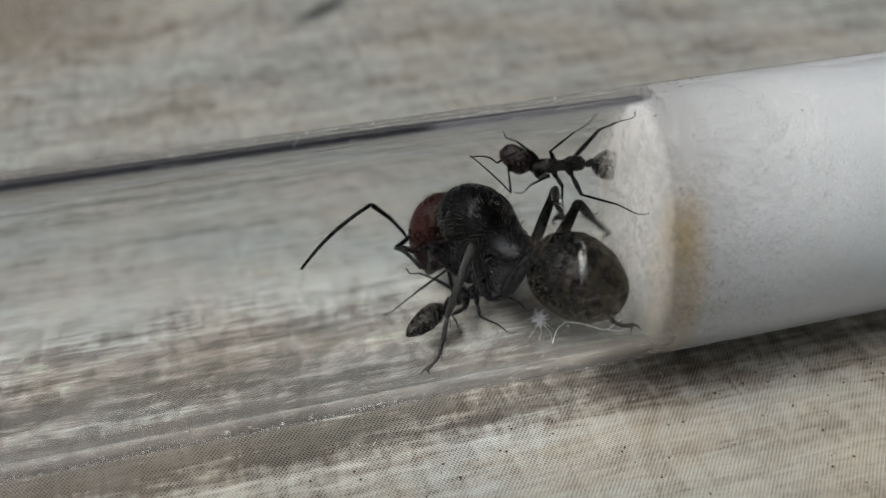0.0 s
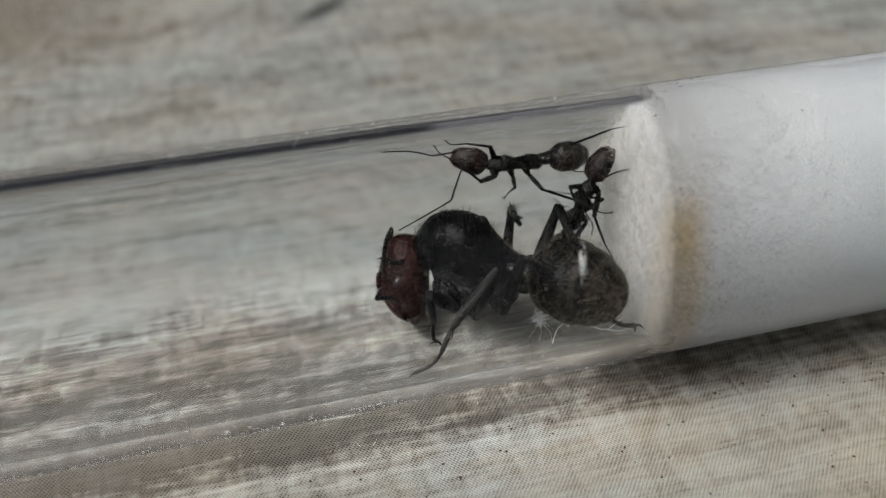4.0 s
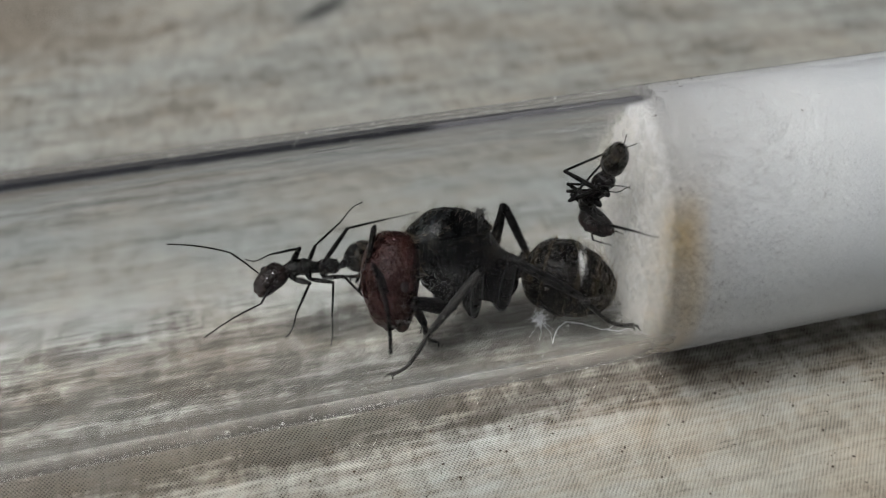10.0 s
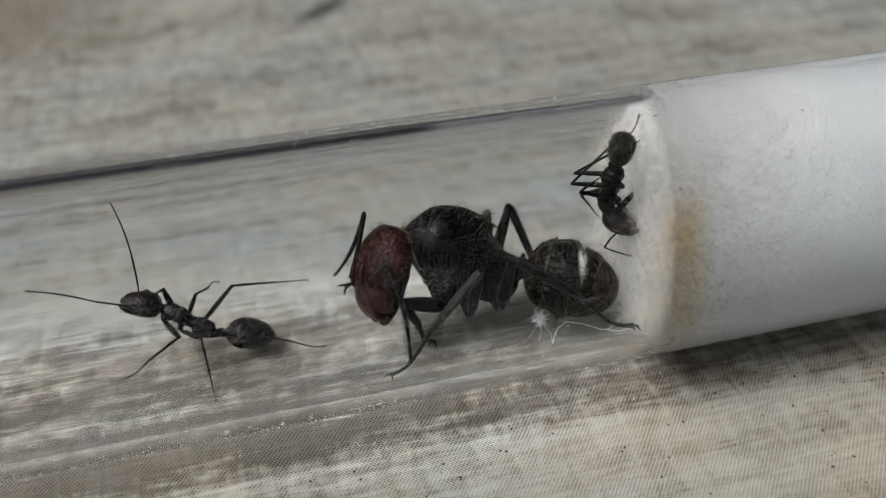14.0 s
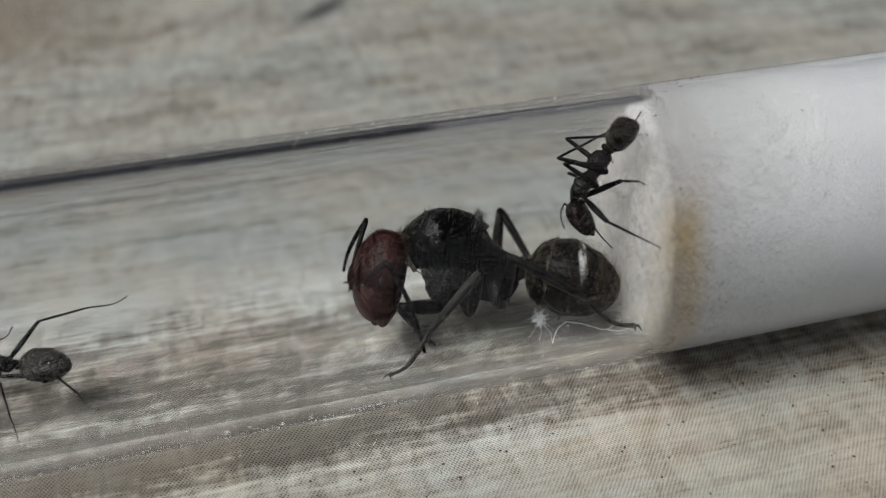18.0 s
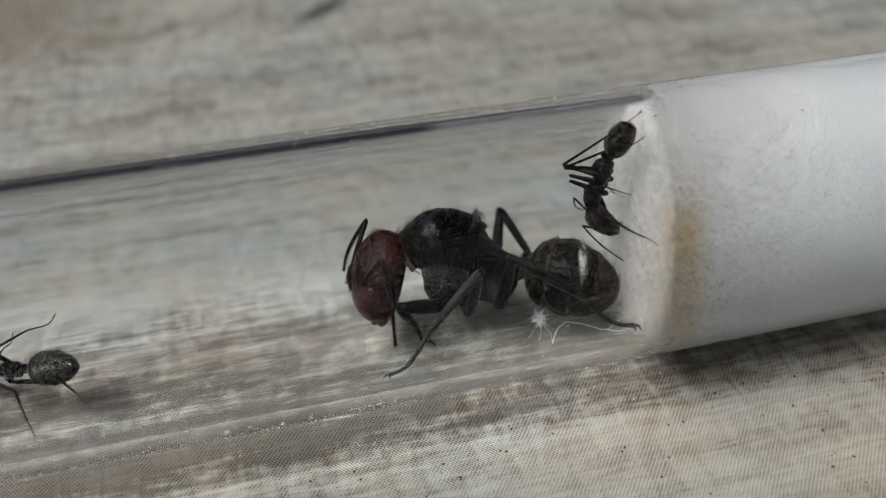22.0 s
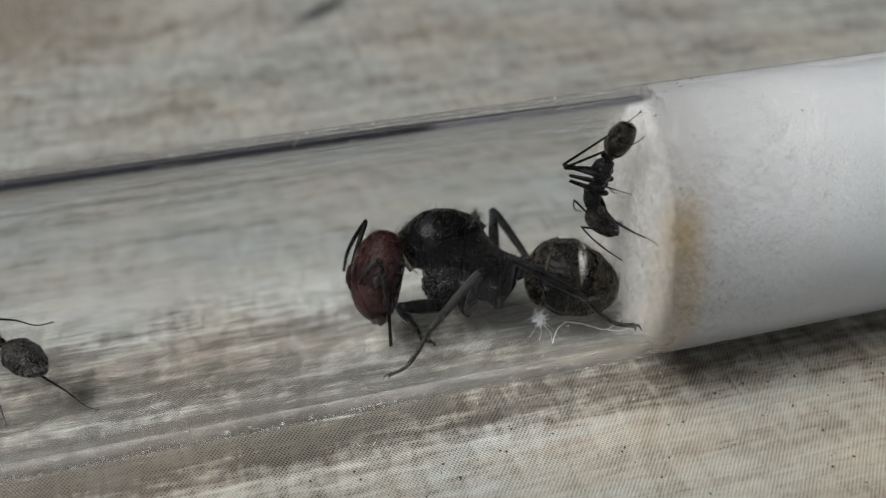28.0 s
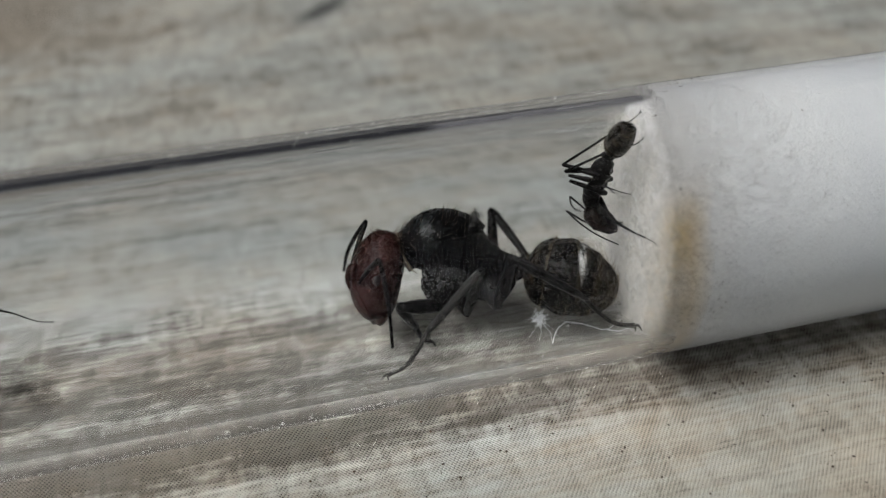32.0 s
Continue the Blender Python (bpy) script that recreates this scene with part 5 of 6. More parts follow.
    stance(ROAMER, 1, (18.60, 4.42, 10.34), (15.22, 4.04, 10.54), (0.088, -0.281, 0.956), (14.22, 4.97, 12.52), (22.67, 4.96, 9.49),
           (17.64, 5.52, 11.26), (15.35, 3.85, 13.48), (15.78, 4.83, 12.18), (16.01, 6.65, 8.85), (20.16, 4.72, 11.53), (20.54, 0.88, 14.87), (14.07, 2.62, 10.87), (11.39, 4.25, 12.64), (16.23, 1.62, 10.02), (17.73, 3.85, 7.33), (16.97, 1.22, 9.89), (19.99, -2.78, 10.86), (13.26, 3.61, 10.51), (12.43, 2.74, 14.01), (12.59, 3.82, 9.84), (12.45, 3.40, 13.51))
    stance(ROAMER, 2, (18.20, 3.85, 11.19), (15.29, 2.40, 12.18), (0.398, -0.184, 0.899), (14.43, 3.87, 13.87), (22.12, 5.13, 10.38),
           (16.65, 4.18, 10.04), (15.67, 3.84, 13.49), (17.04, 1.93, 12.65), (20.29, 3.66, 13.61), (19.81, 5.14, 11.10), (20.84, 1.50, 14.52), (13.73, 1.71, 12.21), (10.92, 2.94, 14.09), (15.55, 0.67, 10.97), (15.33, -2.61, 12.87), (19.22, 4.08, 8.67), (20.80, 0.70, 12.15), (13.96, 2.19, 11.77), (11.98, 0.45, 14.37), (13.29, 1.91, 11.27), (13.62, 5.60, 11.31))
    stance(ROAMER, 3, (18.00, 4.33, 10.51), (14.75, 5.30, 10.36), (-0.154, -0.381, 0.912), (12.65, 6.24, 11.03), (21.82, 5.78, 9.50),
           (14.79, 4.81, 12.12), (11.59, 3.85, 13.48), (17.22, 3.90, 11.62), (20.59, 5.50, 10.89), (20.18, 5.23, 11.11), (20.84, 1.50, 14.52), (13.83, 3.28, 10.63), (11.19, 4.84, 12.52), (15.56, 2.36, 10.03), (17.60, 3.87, 7.20), (16.80, 1.72, 11.00), (17.60, -3.07, 12.57), (11.57, 5.81, 10.76), (8.71, 4.07, 12.33), (12.75, 4.05, 8.73), (9.10, 4.41, 8.25))
    stance(ROAMER, 6, (12.83, 4.80, 9.40), (9.44, 4.67, 9.12), (-0.057, -0.431, 0.901), (7.29, 5.48, 9.80), (16.43, 6.60, 8.19),
           (9.54, 4.16, 10.86), (8.07, 2.43, 13.65), (10.51, 4.28, 10.89), (8.87, 2.34, 13.72), (14.80, 4.92, 9.65), (19.67, 5.10, 11.14), (8.75, 2.81, 9.44), (6.45, 4.48, 11.65), (10.96, 2.39, 9.54), (10.04, 5.43, 7.45), (13.34, 1.97, 8.18), (17.97, -0.16, 8.37), (6.17, 5.45, 10.04), (2.55, 5.30, 10.81), (6.12, 3.99, 8.08), (2.48, 3.66, 7.53))
    stance(ROAMER, 7, (12.19, 4.98, 8.41), (8.84, 4.69, 7.92), (-0.096, -0.410, 0.907), (6.56, 5.34, 8.33), (16.05, 5.98, 7.08),
           (9.25, 4.28, 9.77), (8.57, 3.04, 13.08), (11.47, 4.51, 9.63), (11.20, 3.70, 13.33), (14.14, 5.16, 8.71), (18.63, 4.68, 11.09), (8.52, 2.62, 8.29), (4.95, 3.09, 8.37), (10.54, 2.72, 8.85), (10.76, 4.94, 5.78), (13.30, 2.42, 7.29), (18.00, 3.52, 5.64), (5.43, 5.18, 8.43), (1.73, 5.15, 8.34), (6.36, 3.28, 6.28), (3.75, 1.49, 4.37))
    stance(ROAMER, 8, (11.65, 4.91, 7.05), (8.29, 5.42, 6.92), (-0.097, -0.420, 0.902), (5.91, 5.73, 6.94), (15.39, 5.60, 5.27),
           (8.87, 4.79, 8.69), (5.64, 5.89, 9.83), (10.40, 4.40, 8.43), (13.31, 6.48, 9.72), (12.05, 3.65, 8.47), (16.36, 6.32, 9.01), (8.10, 3.14, 7.33), (5.01, 4.94, 6.90), (10.27, 2.97, 7.47), (11.13, 4.86, 4.29), (13.28, 3.37, 5.67), (18.20, 4.38, 4.76), (4.74, 6.12, 7.35), (1.29, 5.28, 6.32), (5.58, 3.19, 6.45), (3.81, 0.86, 4.19))
    stance(ROAMER, 9, (6.19, 4.42, 5.65), (2.87, 4.18, 6.35), (0.214, -0.410, 0.887), (0.84, 3.33, 5.39), (9.71, 6.49, 4.66),
           (3.58, 3.86, 8.06), (-0.02, 3.79, 8.01), (6.08, 5.84, 7.08), (9.72, 6.60, 7.84), (6.50, 4.50, 8.13), (11.44, 5.68, 7.69), (4.01, 2.32, 7.09), (1.41, 3.09, 4.72), (5.26, 2.32, 6.58), (4.98, 3.80, 3.09), (6.95, 2.21, 6.52), (9.49, 4.27, 2.61), (-0.82, 3.88, 5.89), (-4.23, 2.69, 5.09), (2.97, 1.70, 4.59), (1.93, -1.04, 2.33))
    stance(ROAMER, 10, (3.67, 3.83, 4.79), (0.37, 3.65, 5.57), (0.232, -0.394, 0.889), (-1.66, 2.71, 4.68), (6.76, 6.36, 3.48),
           (1.42, 3.37, 7.22), (-1.80, 4.48, 6.04), (2.38, 3.63, 7.01), (5.48, 4.68, 8.94), (4.51, 4.80, 6.99), (9.26, 6.42, 6.09), (1.66, 1.55, 5.92), (-0.23, 0.01, 3.26), (3.06, 1.77, 5.47), (2.30, -1.09, 3.08), (3.69, 1.48, 6.09), (6.00, 1.85, 1.56), (-2.59, 4.58, 6.70), (-6.09, 4.94, 7.86), (-1.27, 0.52, 5.94), (-4.68, -0.72, 5.21))
    stance(ROAMER, 11, (-0.34, 2.94, 3.95), (-3.58, 3.95, 4.03), (-0.080, -0.324, 0.943), (-5.62, 2.92, 3.29), (3.17, 1.46, 5.73),
           (-1.31, 3.53, 5.25), (-4.87, 3.57, 5.77), (-0.64, 3.48, 5.53), (-3.44, 5.17, 7.46), (1.28, 4.97, 5.11), (6.10, 5.42, 6.72), (-2.07, 1.72, 4.50), (-5.05, 0.06, 3.37), (-0.11, 2.14, 2.87), (2.34, -0.31, 1.31), (1.67, 2.94, 3.53), (4.09, -0.75, 6.09), (-6.97, 4.43, 4.67), (-10.58, 4.17, 5.44), (-6.17, 1.48, 3.16), (-9.21, -0.42, 2.25))
    stance(ROAMER, 12, (-2.00, 0.87, 3.08), (-5.06, 2.34, 3.07), (-0.114, -0.238, 0.965), (-6.69, 0.89, 2.08), (1.44, 0.26, 5.41),
           (-4.31, 1.63, 4.81), (-6.08, 3.40, 2.23), (-3.14, 1.87, 4.96), (-3.77, 5.44, 3.83), (-0.82, 3.41, 4.45), (4.18, 3.71, 5.44), (-4.10, -0.12, 3.73), (-6.68, -2.30, 2.47), (-1.52, 0.86, 2.66), (1.19, -1.53, 1.48), (-0.03, 1.30, 2.79), (1.91, -2.80, 5.12), (-8.57, 1.67, 2.64), (-11.21, -0.69, 1.55), (-7.54, -0.19, 2.10), (-7.97, -3.34, 3.99))
    stance(ROAMER, 13, (-3.62, 1.22, 3.15), (-6.75, 2.54, 3.22), (-0.086, -0.254, 0.963), (-9.03, 2.34, 2.49), (0.27, 0.06, 4.21),
           (-6.58, 2.23, 5.00), (-9.35, 1.59, 2.79), (-4.64, 1.74, 4.94), (-3.74, 5.28, 3.87), (-2.74, 3.12, 5.12), (1.72, 4.74, 3.26), (-5.68, 0.34, 4.12), (-7.03, -1.40, 1.27), (-4.14, 0.14, 3.81), (-4.54, -3.41, 2.51), (-1.62, 1.29, 2.54), (1.89, -2.00, 4.21), (-9.27, 4.13, 4.57), (-11.75, 5.31, 7.05), (-10.00, 1.38, 4.23), (-13.55, 0.34, 4.51))
    stance(ROAMER, 14, (-4.31, 1.55, 3.25), (-7.02, 2.67, 4.96), (0.366, -0.399, 0.841), (-9.26, 2.92, 5.80), (-0.83, 2.41, 1.06),
           (-6.59, 2.43, 6.55), (-7.82, 4.74, 4.07), (-4.89, 2.28, 5.89), (-3.71, 5.25, 3.84), (-2.83, 3.36, 5.11), (1.72, 4.74, 3.26), (-6.11, 0.15, 4.74), (-9.18, -1.59, 4.02), (-4.92, 0.10, 4.32), (-4.61, -2.99, 2.14), (-2.53, 1.34, 2.80), (1.94, -1.09, 3.08), (-8.13, 4.73, 7.50), (-8.55, 5.64, 11.06), (-10.37, 2.45, 6.47), (-13.72, 2.57, 8.02))
    stance(ROAMER, 14.5, (-5.22, 2.04, 3.25), (-8.84, 2.32, 4.36), (0.366, -0.399, 0.841), (-10.68, 3.25, 3.13), (-1.79, -0.11, 4.36),
           (-7.29, 2.37, 5.98), (-9.36, 4.72, 4.21), (-5.71, 3.32, 5.40), (-3.88, 0.91, 7.69), (-3.75, 4.09, 4.40), (1.34, 3.76, 4.24), (-7.76, 0.24, 4.96), (-10.07, -0.63, 2.34), (-5.82, 0.20, 3.97), (-4.69, -3.14, 2.56), (-3.38, 1.55, 2.34), (1.51, 0.35, 1.51), (-11.35, 2.83, 5.79), (-14.91, 2.17, 6.52), (-11.90, 0.93, 4.11), (-14.68, -1.49, 4.35))
    stance(ROAMER, 17, (-13.26, 2.08, 3.45), (-16.36, 3.47, 3.21), (-0.132, -0.121, 0.984), (-18.75, 3.61, 3.06), (-9.43, 0.47, 4.07),
           (-15.35, 2.85, 4.98), (-17.78, 5.26, 3.85), (-15.23, 1.74, 4.35), (-13.61, 5.11, 3.67), (-13.11, 4.92, 4.97), (-8.30, 3.38, 5.64), (-15.99, 0.92, 4.04), (-18.45, 0.07, 1.56), (-13.59, 0.63, 3.22), (-12.74, -2.84, 1.93), (-11.33, 1.40, 2.38), (-6.75, -0.67, 1.51), (-19.39, 4.56, 4.67), (-22.60, 5.78, 6.07), (-19.84, 2.21, 3.68), (-23.31, 2.39, 2.42))
    stance(ROAMER, 18, (-15.68, 1.63, 3.27), (-18.81, 2.94, 3.05), (-0.118, -0.114, 0.987), (-21.19, 3.23, 2.90), (-12.08, -0.23, 4.38),
           (-18.00, 2.46, 4.86), (-20.34, 4.83, 3.47), (-17.33, 1.43, 4.45), (-15.99, 4.81, 3.33), (-14.25, 4.25, 4.00), (-9.25, 5.20, 3.93), (-18.34, 0.38, 3.86), (-20.60, -0.39, 1.17), (-16.10, 0.20, 3.39), (-15.27, -3.25, 2.03), (-13.77, 1.68, 1.82), (-10.92, -2.46, 2.70), (-21.84, 4.00, 4.54), (-25.01, 5.80, 5.23), (-21.95, 1.26, 3.90), (-25.27, 2.00, 2.45))
    stance(ROAMER, 19, (-17.36, 1.68, 3.29), (-20.50, 2.95, 3.01), (-0.133, -0.115, 0.984), (-22.87, 3.26, 2.84), (-13.81, -0.47, 3.91),
           (-19.49, 2.44, 4.82), (-21.87, 4.77, 3.45), (-18.98, 1.30, 4.29), (-17.89, 4.81, 3.33), (-17.39, 4.53, 4.80), (-12.70, 2.74, 5.71), (-19.81, 0.38, 3.80), (-22.29, -0.47, 1.33), (-17.75, 0.22, 3.35), (-16.71, -3.41, 2.96), (-15.39, 1.46, 2.01), (-11.27, -1.50, 1.47), (-23.48, 4.03, 4.56), (-26.61, 5.95, 5.01), (-23.25, 1.00, 4.11), (-26.57, 1.75, 2.66))
    stance(ROAMER, 20, (-15.62, 1.44, 3.21), (-18.76, 2.68, 2.81), (-0.173, -0.124, 0.977), (-21.14, 2.97, 2.66), (-12.17, -0.60, 4.44),
           (-17.88, 2.18, 4.66), (-20.15, 4.73, 3.52), (-17.14, 1.16, 4.29), (-16.32, 4.72, 3.25), (-16.97, 1.86, 5.41), (-13.43, 5.04, 3.59), (-18.03, 0.24, 3.76), (-20.43, -1.00, 1.37), (-16.00, -0.06, 3.15), (-14.84, -3.61, 2.44), (-13.67, 1.46, 1.71), (-10.89, -2.63, 2.94), (-21.81, 3.72, 4.31), (-24.99, 5.45, 5.08), (-22.09, 1.20, 3.50), (-25.41, 1.93, 2.05))
    stance(ROAMER, 21, (-15.13, 1.34, 3.18), (-18.28, 2.49, 2.62), (-0.225, -0.142, 0.964), (-20.66, 2.78, 2.47), (-11.63, -0.53, 4.55),
           (-17.46, 1.98, 4.50), (-19.75, 4.44, 3.21), (-16.58, 0.94, 4.12), (-16.03, 4.56, 3.09), (-16.18, 1.09, 5.26), (-13.43, 5.04, 3.59), (-17.54, 0.15, 3.68), (-19.91, -1.40, 1.45), (-15.42, -0.14, 3.07), (-14.21, -3.70, 2.48), (-13.10, 0.57, 2.53), (-10.63, -3.57, 4.19), (-21.35, 3.52, 4.12), (-24.53, 5.21, 4.97), (-21.77, 1.25, 3.10), (-25.12, 1.91, 1.69))
    stance(ROAMER, 23, (-15.07, 1.22, 3.15), (-18.22, 2.30, 2.45), (-0.264, -0.157, 0.952), (-20.60, 2.55, 2.36), (-11.61, -0.77, 4.47),
           (-17.48, 1.80, 4.37), (-19.76, 4.29, 3.12), (-16.36, 0.93, 4.17), (-15.88, 4.54, 3.07), (-16.17, 1.03, 5.23), (-13.46, 5.02, 3.57), (-17.41, 0.09, 3.65), (-19.69, -1.72, 1.53), (-15.34, -0.31, 2.98), (-14.14, -3.89, 2.59), (-13.04, 0.33, 2.69), (-10.51, -3.75, 4.40), (-21.29, 3.32, 3.99), (-24.47, 5.03, 4.80), (-21.69, 1.04, 2.97), (-25.04, 1.70, 1.54))
    stance(ROAMER, 24, (-14.52, 1.29, 3.17), (-17.71, 2.13, 2.34), (-0.296, -0.206, 0.933), (-20.07, 2.48, 2.11), (-11.21, -1.20, 3.85),
           (-16.89, 1.60, 4.27), (-19.16, 4.06, 2.94), (-16.10, 0.93, 4.16), (-15.25, 4.45, 2.99), (-15.22, 0.48, 5.01), (-13.43, 5.04, 3.59), (-17.30, -0.36, 3.15), (-18.18, -3.78, 3.86), (-14.86, -0.50, 2.79), (-14.02, -4.20, 2.93), (-13.23, 3.21, 2.65), (-11.34, -1.37, 1.44), (-20.78, 3.17, 3.91), (-23.95, 4.95, 4.58), (-21.17, 0.87, 2.83), (-22.33, -1.80, 5.12))
    stance(ROAMER, 25, (-15.53, 1.84, 3.35), (-18.53, 3.43, 3.19), (-0.089, -0.069, 0.994), (-20.89, 3.83, 3.17), (-12.43, -0.95, 3.82),
           (-17.73, 2.95, 4.99), (-20.02, 5.44, 3.76), (-17.06, 1.56, 4.36), (-16.06, 5.17, 3.74), (-14.51, 2.60, 5.33), (-11.78, -0.34, 8.48), (-18.20, 0.83, 4.04), (-20.58, 0.06, 1.45), (-16.03, 0.35, 3.18), (-14.99, -3.12, 2.05), (-13.80, 2.96, 2.30), (-11.28, -1.39, 1.45), (-21.51, 4.56, 4.71), (-24.69, 6.09, 5.82), (-21.96, 2.17, 3.66), (-25.35, 2.78, 2.31))
    stance(ROAMER, 28, (-16.37, 3.04, 4.03), (-19.11, 5.02, 4.45), (0.116, -0.050, 0.992), (-21.33, 5.90, 4.65), (-13.51, -0.03, 4.02),
           (-17.59, 3.87, 5.66), (-20.31, 6.23, 5.54), (-17.34, 4.73, 5.98), (-15.18, 2.53, 8.21), (-17.44, 3.13, 6.28), (-13.65, 4.75, 3.28), (-18.83, 2.18, 4.92), (-21.24, 1.49, 2.34), (-16.90, 1.77, 3.32), (-16.06, -1.65, 1.88), (-14.97, 1.77, 2.76), (-11.27, -1.50, 1.47), (-21.85, 5.74, 6.16), (-23.92, 5.36, 9.07), (-22.52, 4.03, 5.01), (-25.94, 4.64, 3.72))
    stance(ROAMER, 29, (-17.27, 3.18, 4.14), (-20.19, 4.90, 4.36), (0.033, -0.073, 0.997), (-22.46, 5.70, 4.40), (-14.26, 0.26, 4.40),
           (-18.69, 3.84, 5.66), (-21.42, 6.17, 5.39), (-18.24, 4.31, 6.00), (-15.99, 2.23, 8.26), (-17.30, 2.81, 6.25), (-13.67, 4.68, 3.20), (-19.79, 2.09, 4.80), (-22.27, 1.36, 2.30), (-17.80, 1.75, 3.34), (-16.79, -1.77, 2.35), (-16.10, 1.57, 2.57), (-11.82, -1.04, 1.61), (-23.03, 6.08, 6.00), (-24.82, 5.09, 9.08), (-23.67, 3.89, 4.90), (-27.04, 4.61, 3.56))
    stance(ROAMER, 30, (-19.77, 3.64, 4.57), (-22.83, 5.11, 4.46), (-0.087, -0.106, 0.991), (-25.13, 5.79, 4.54), (-16.50, 1.02, 4.82),
           (-21.04, 4.09, 5.72), (-23.90, 6.28, 5.68), (-20.78, 4.38, 6.25), (-18.48, 2.37, 8.52), (-17.99, 4.40, 5.90), (-13.67, 4.68, 3.20), (-22.38, 2.29, 4.82), (-24.87, 1.83, 2.27), (-20.35, 1.99, 3.83), (-19.25, -1.53, 2.91), (-18.78, 2.48, 2.05), (-15.73, -1.57, 2.55), (-25.68, 6.18, 6.22), (-26.92, 4.79, 9.42), (-25.79, 3.45, 5.48), (-29.15, 4.22, 4.12))
    stance(ROAMER, 31, (-20.06, 3.68, 4.62), (-23.14, 5.11, 4.45), (-0.107, -0.112, 0.988), (-25.45, 5.77, 4.49), (-16.79, 1.06, 4.86),
           (-21.45, 3.95, 5.66), (-24.20, 6.28, 5.66), (-21.07, 4.35, 6.26), (-18.76, 2.35, 8.52), (-18.09, 4.63, 5.67), (-13.59, 4.74, 3.27), (-22.67, 2.29, 4.81), (-25.17, 1.83, 2.25), (-20.66, 1.99, 3.81), (-19.54, -1.52, 2.88), (-19.06, 2.52, 2.06), (-16.01, -1.53, 2.60), (-25.98, 6.17, 6.21), (-27.18, 4.77, 9.42), (-26.06, 3.42, 5.49), (-29.42, 4.19, 4.13))
    stance(ROAMER, 32, (-20.21, 3.70, 4.64), (-23.29, 5.13, 4.47), (-0.106, -0.112, 0.988), (-25.59, 5.79, 4.51), (-16.93, 1.08, 4.87),
           (-21.59, 3.97, 5.67), (-24.34, 6.29, 5.69), (-21.21, 4.37, 6.28), (-18.89, 2.37, 8.53), (-18.25, 5.66, 5.28), (-13.65, 4.75, 3.28), (-22.81, 2.31, 4.83), (-25.31, 1.85, 2.27), (-20.80, 2.01, 3.83), (-19.68, -1.50, 2.90), (-19.21, 2.54, 2.07), (-16.15, -1.50, 2.62), (-26.12, 6.19, 6.24), (-27.31, 4.77, 9.44), (-26.20, 3.43, 5.52), (-29.55, 4.20, 4.16))
    stance(CLIMBER, 0, (10.33, 1.18, 2.73), (13.19, 2.69, 1.69), (0.266, 0.151, 0.952), (15.42, 2.72, 2.57), (6.81, -1.12, 2.73),
           (13.63, 0.37, 2.96), (14.04, -2.70, 4.80), (11.54, -0.65, 2.69), (12.71, -3.82, 4.42), (9.68, -0.87, 3.65), (9.15, -4.96, 6.65), (10.93, 1.42, 2.63), (13.56, 3.88, 2.53), (9.64, 3.62, 2.50), (7.58, 2.09, 5.31), (10.13, 1.93, 4.82), (6.03, 1.79, 1.78), (14.56, 2.84, 4.98), (17.98, 1.43, 5.00), (16.65, 3.34, 2.72), (19.13, 2.51, 2.03))
    stance(CLIMBER, 1, (11.14, 0.54, 2.63), (14.28, 1.70, 2.01), (0.154, 0.110, 0.982), (16.61, 1.97, 2.51), (7.93, -1.82, 3.95),
           (13.35, 0.08, 3.76), (15.97, 0.28, 1.31), (13.66, -0.88, 3.44), (11.07, -3.47, 2.43), (9.73, -1.45, 2.53), (7.76, -5.08, 5.51), (11.18, 2.05, 1.99), (14.36, 3.68, 2.40), (14.52, 2.00, 2.75), (11.02, 3.38, 2.22), (10.88, 3.21, 3.91), (6.19, 2.84, 1.93), (16.45, 0.36, 4.51), (19.96, 0.47, 3.34), (16.71, 4.15, 3.14), (20.12, 2.83, 2.60))
    stance(CLIMBER, 1.5, (13.58, 1.37, 2.78), (16.49, 2.99, 3.44), (-0.281, 0.117, 0.953), (18.44, 3.90, 4.50), (10.46, -1.22, 3.87),
           (17.64, 1.22, 4.63), (20.46, 0.26, 2.61), (16.19, 0.18, 4.37), (17.91, -1.81, 1.64), (14.36, 0.55, 5.34), (13.96, -3.52, 2.30), (13.67, 3.62, 3.20), (17.11, 4.68, 3.21), (16.59, 1.12, 3.11), (14.07, 3.90, 2.49), (13.91, 4.64, 3.73), (9.75, 2.44, 1.76), (18.56, 1.94, 6.15), (21.92, 3.46, 5.86), (17.50, 5.90, 5.33), (21.18, 5.53, 5.17))
    stance(CLIMBER, 2, (17.16, 3.33, 3.75), (19.24, 4.66, 6.09), (-0.696, -0.143, 0.703), (20.18, 3.23, 7.77), (16.43, 4.33, -0.26),
           (18.96, 2.29, 6.91), (20.10, 3.78, 3.84), (18.89, 1.73, 6.07), (21.87, 0.51, 4.04), (16.88, 0.98, 5.20), (19.25, -1.59, 1.49), (17.34, 3.73, 6.22), (16.94, 4.04, 2.66), (17.31, 2.72, 5.17), (18.71, 6.13, 4.23), (19.25, 5.94, 5.67), (15.61, 4.04, 2.65), (20.30, 1.75, 7.57), (23.12, 2.89, 5.47), (21.75, 5.70, 6.32), (21.70, 2.86, 8.70))
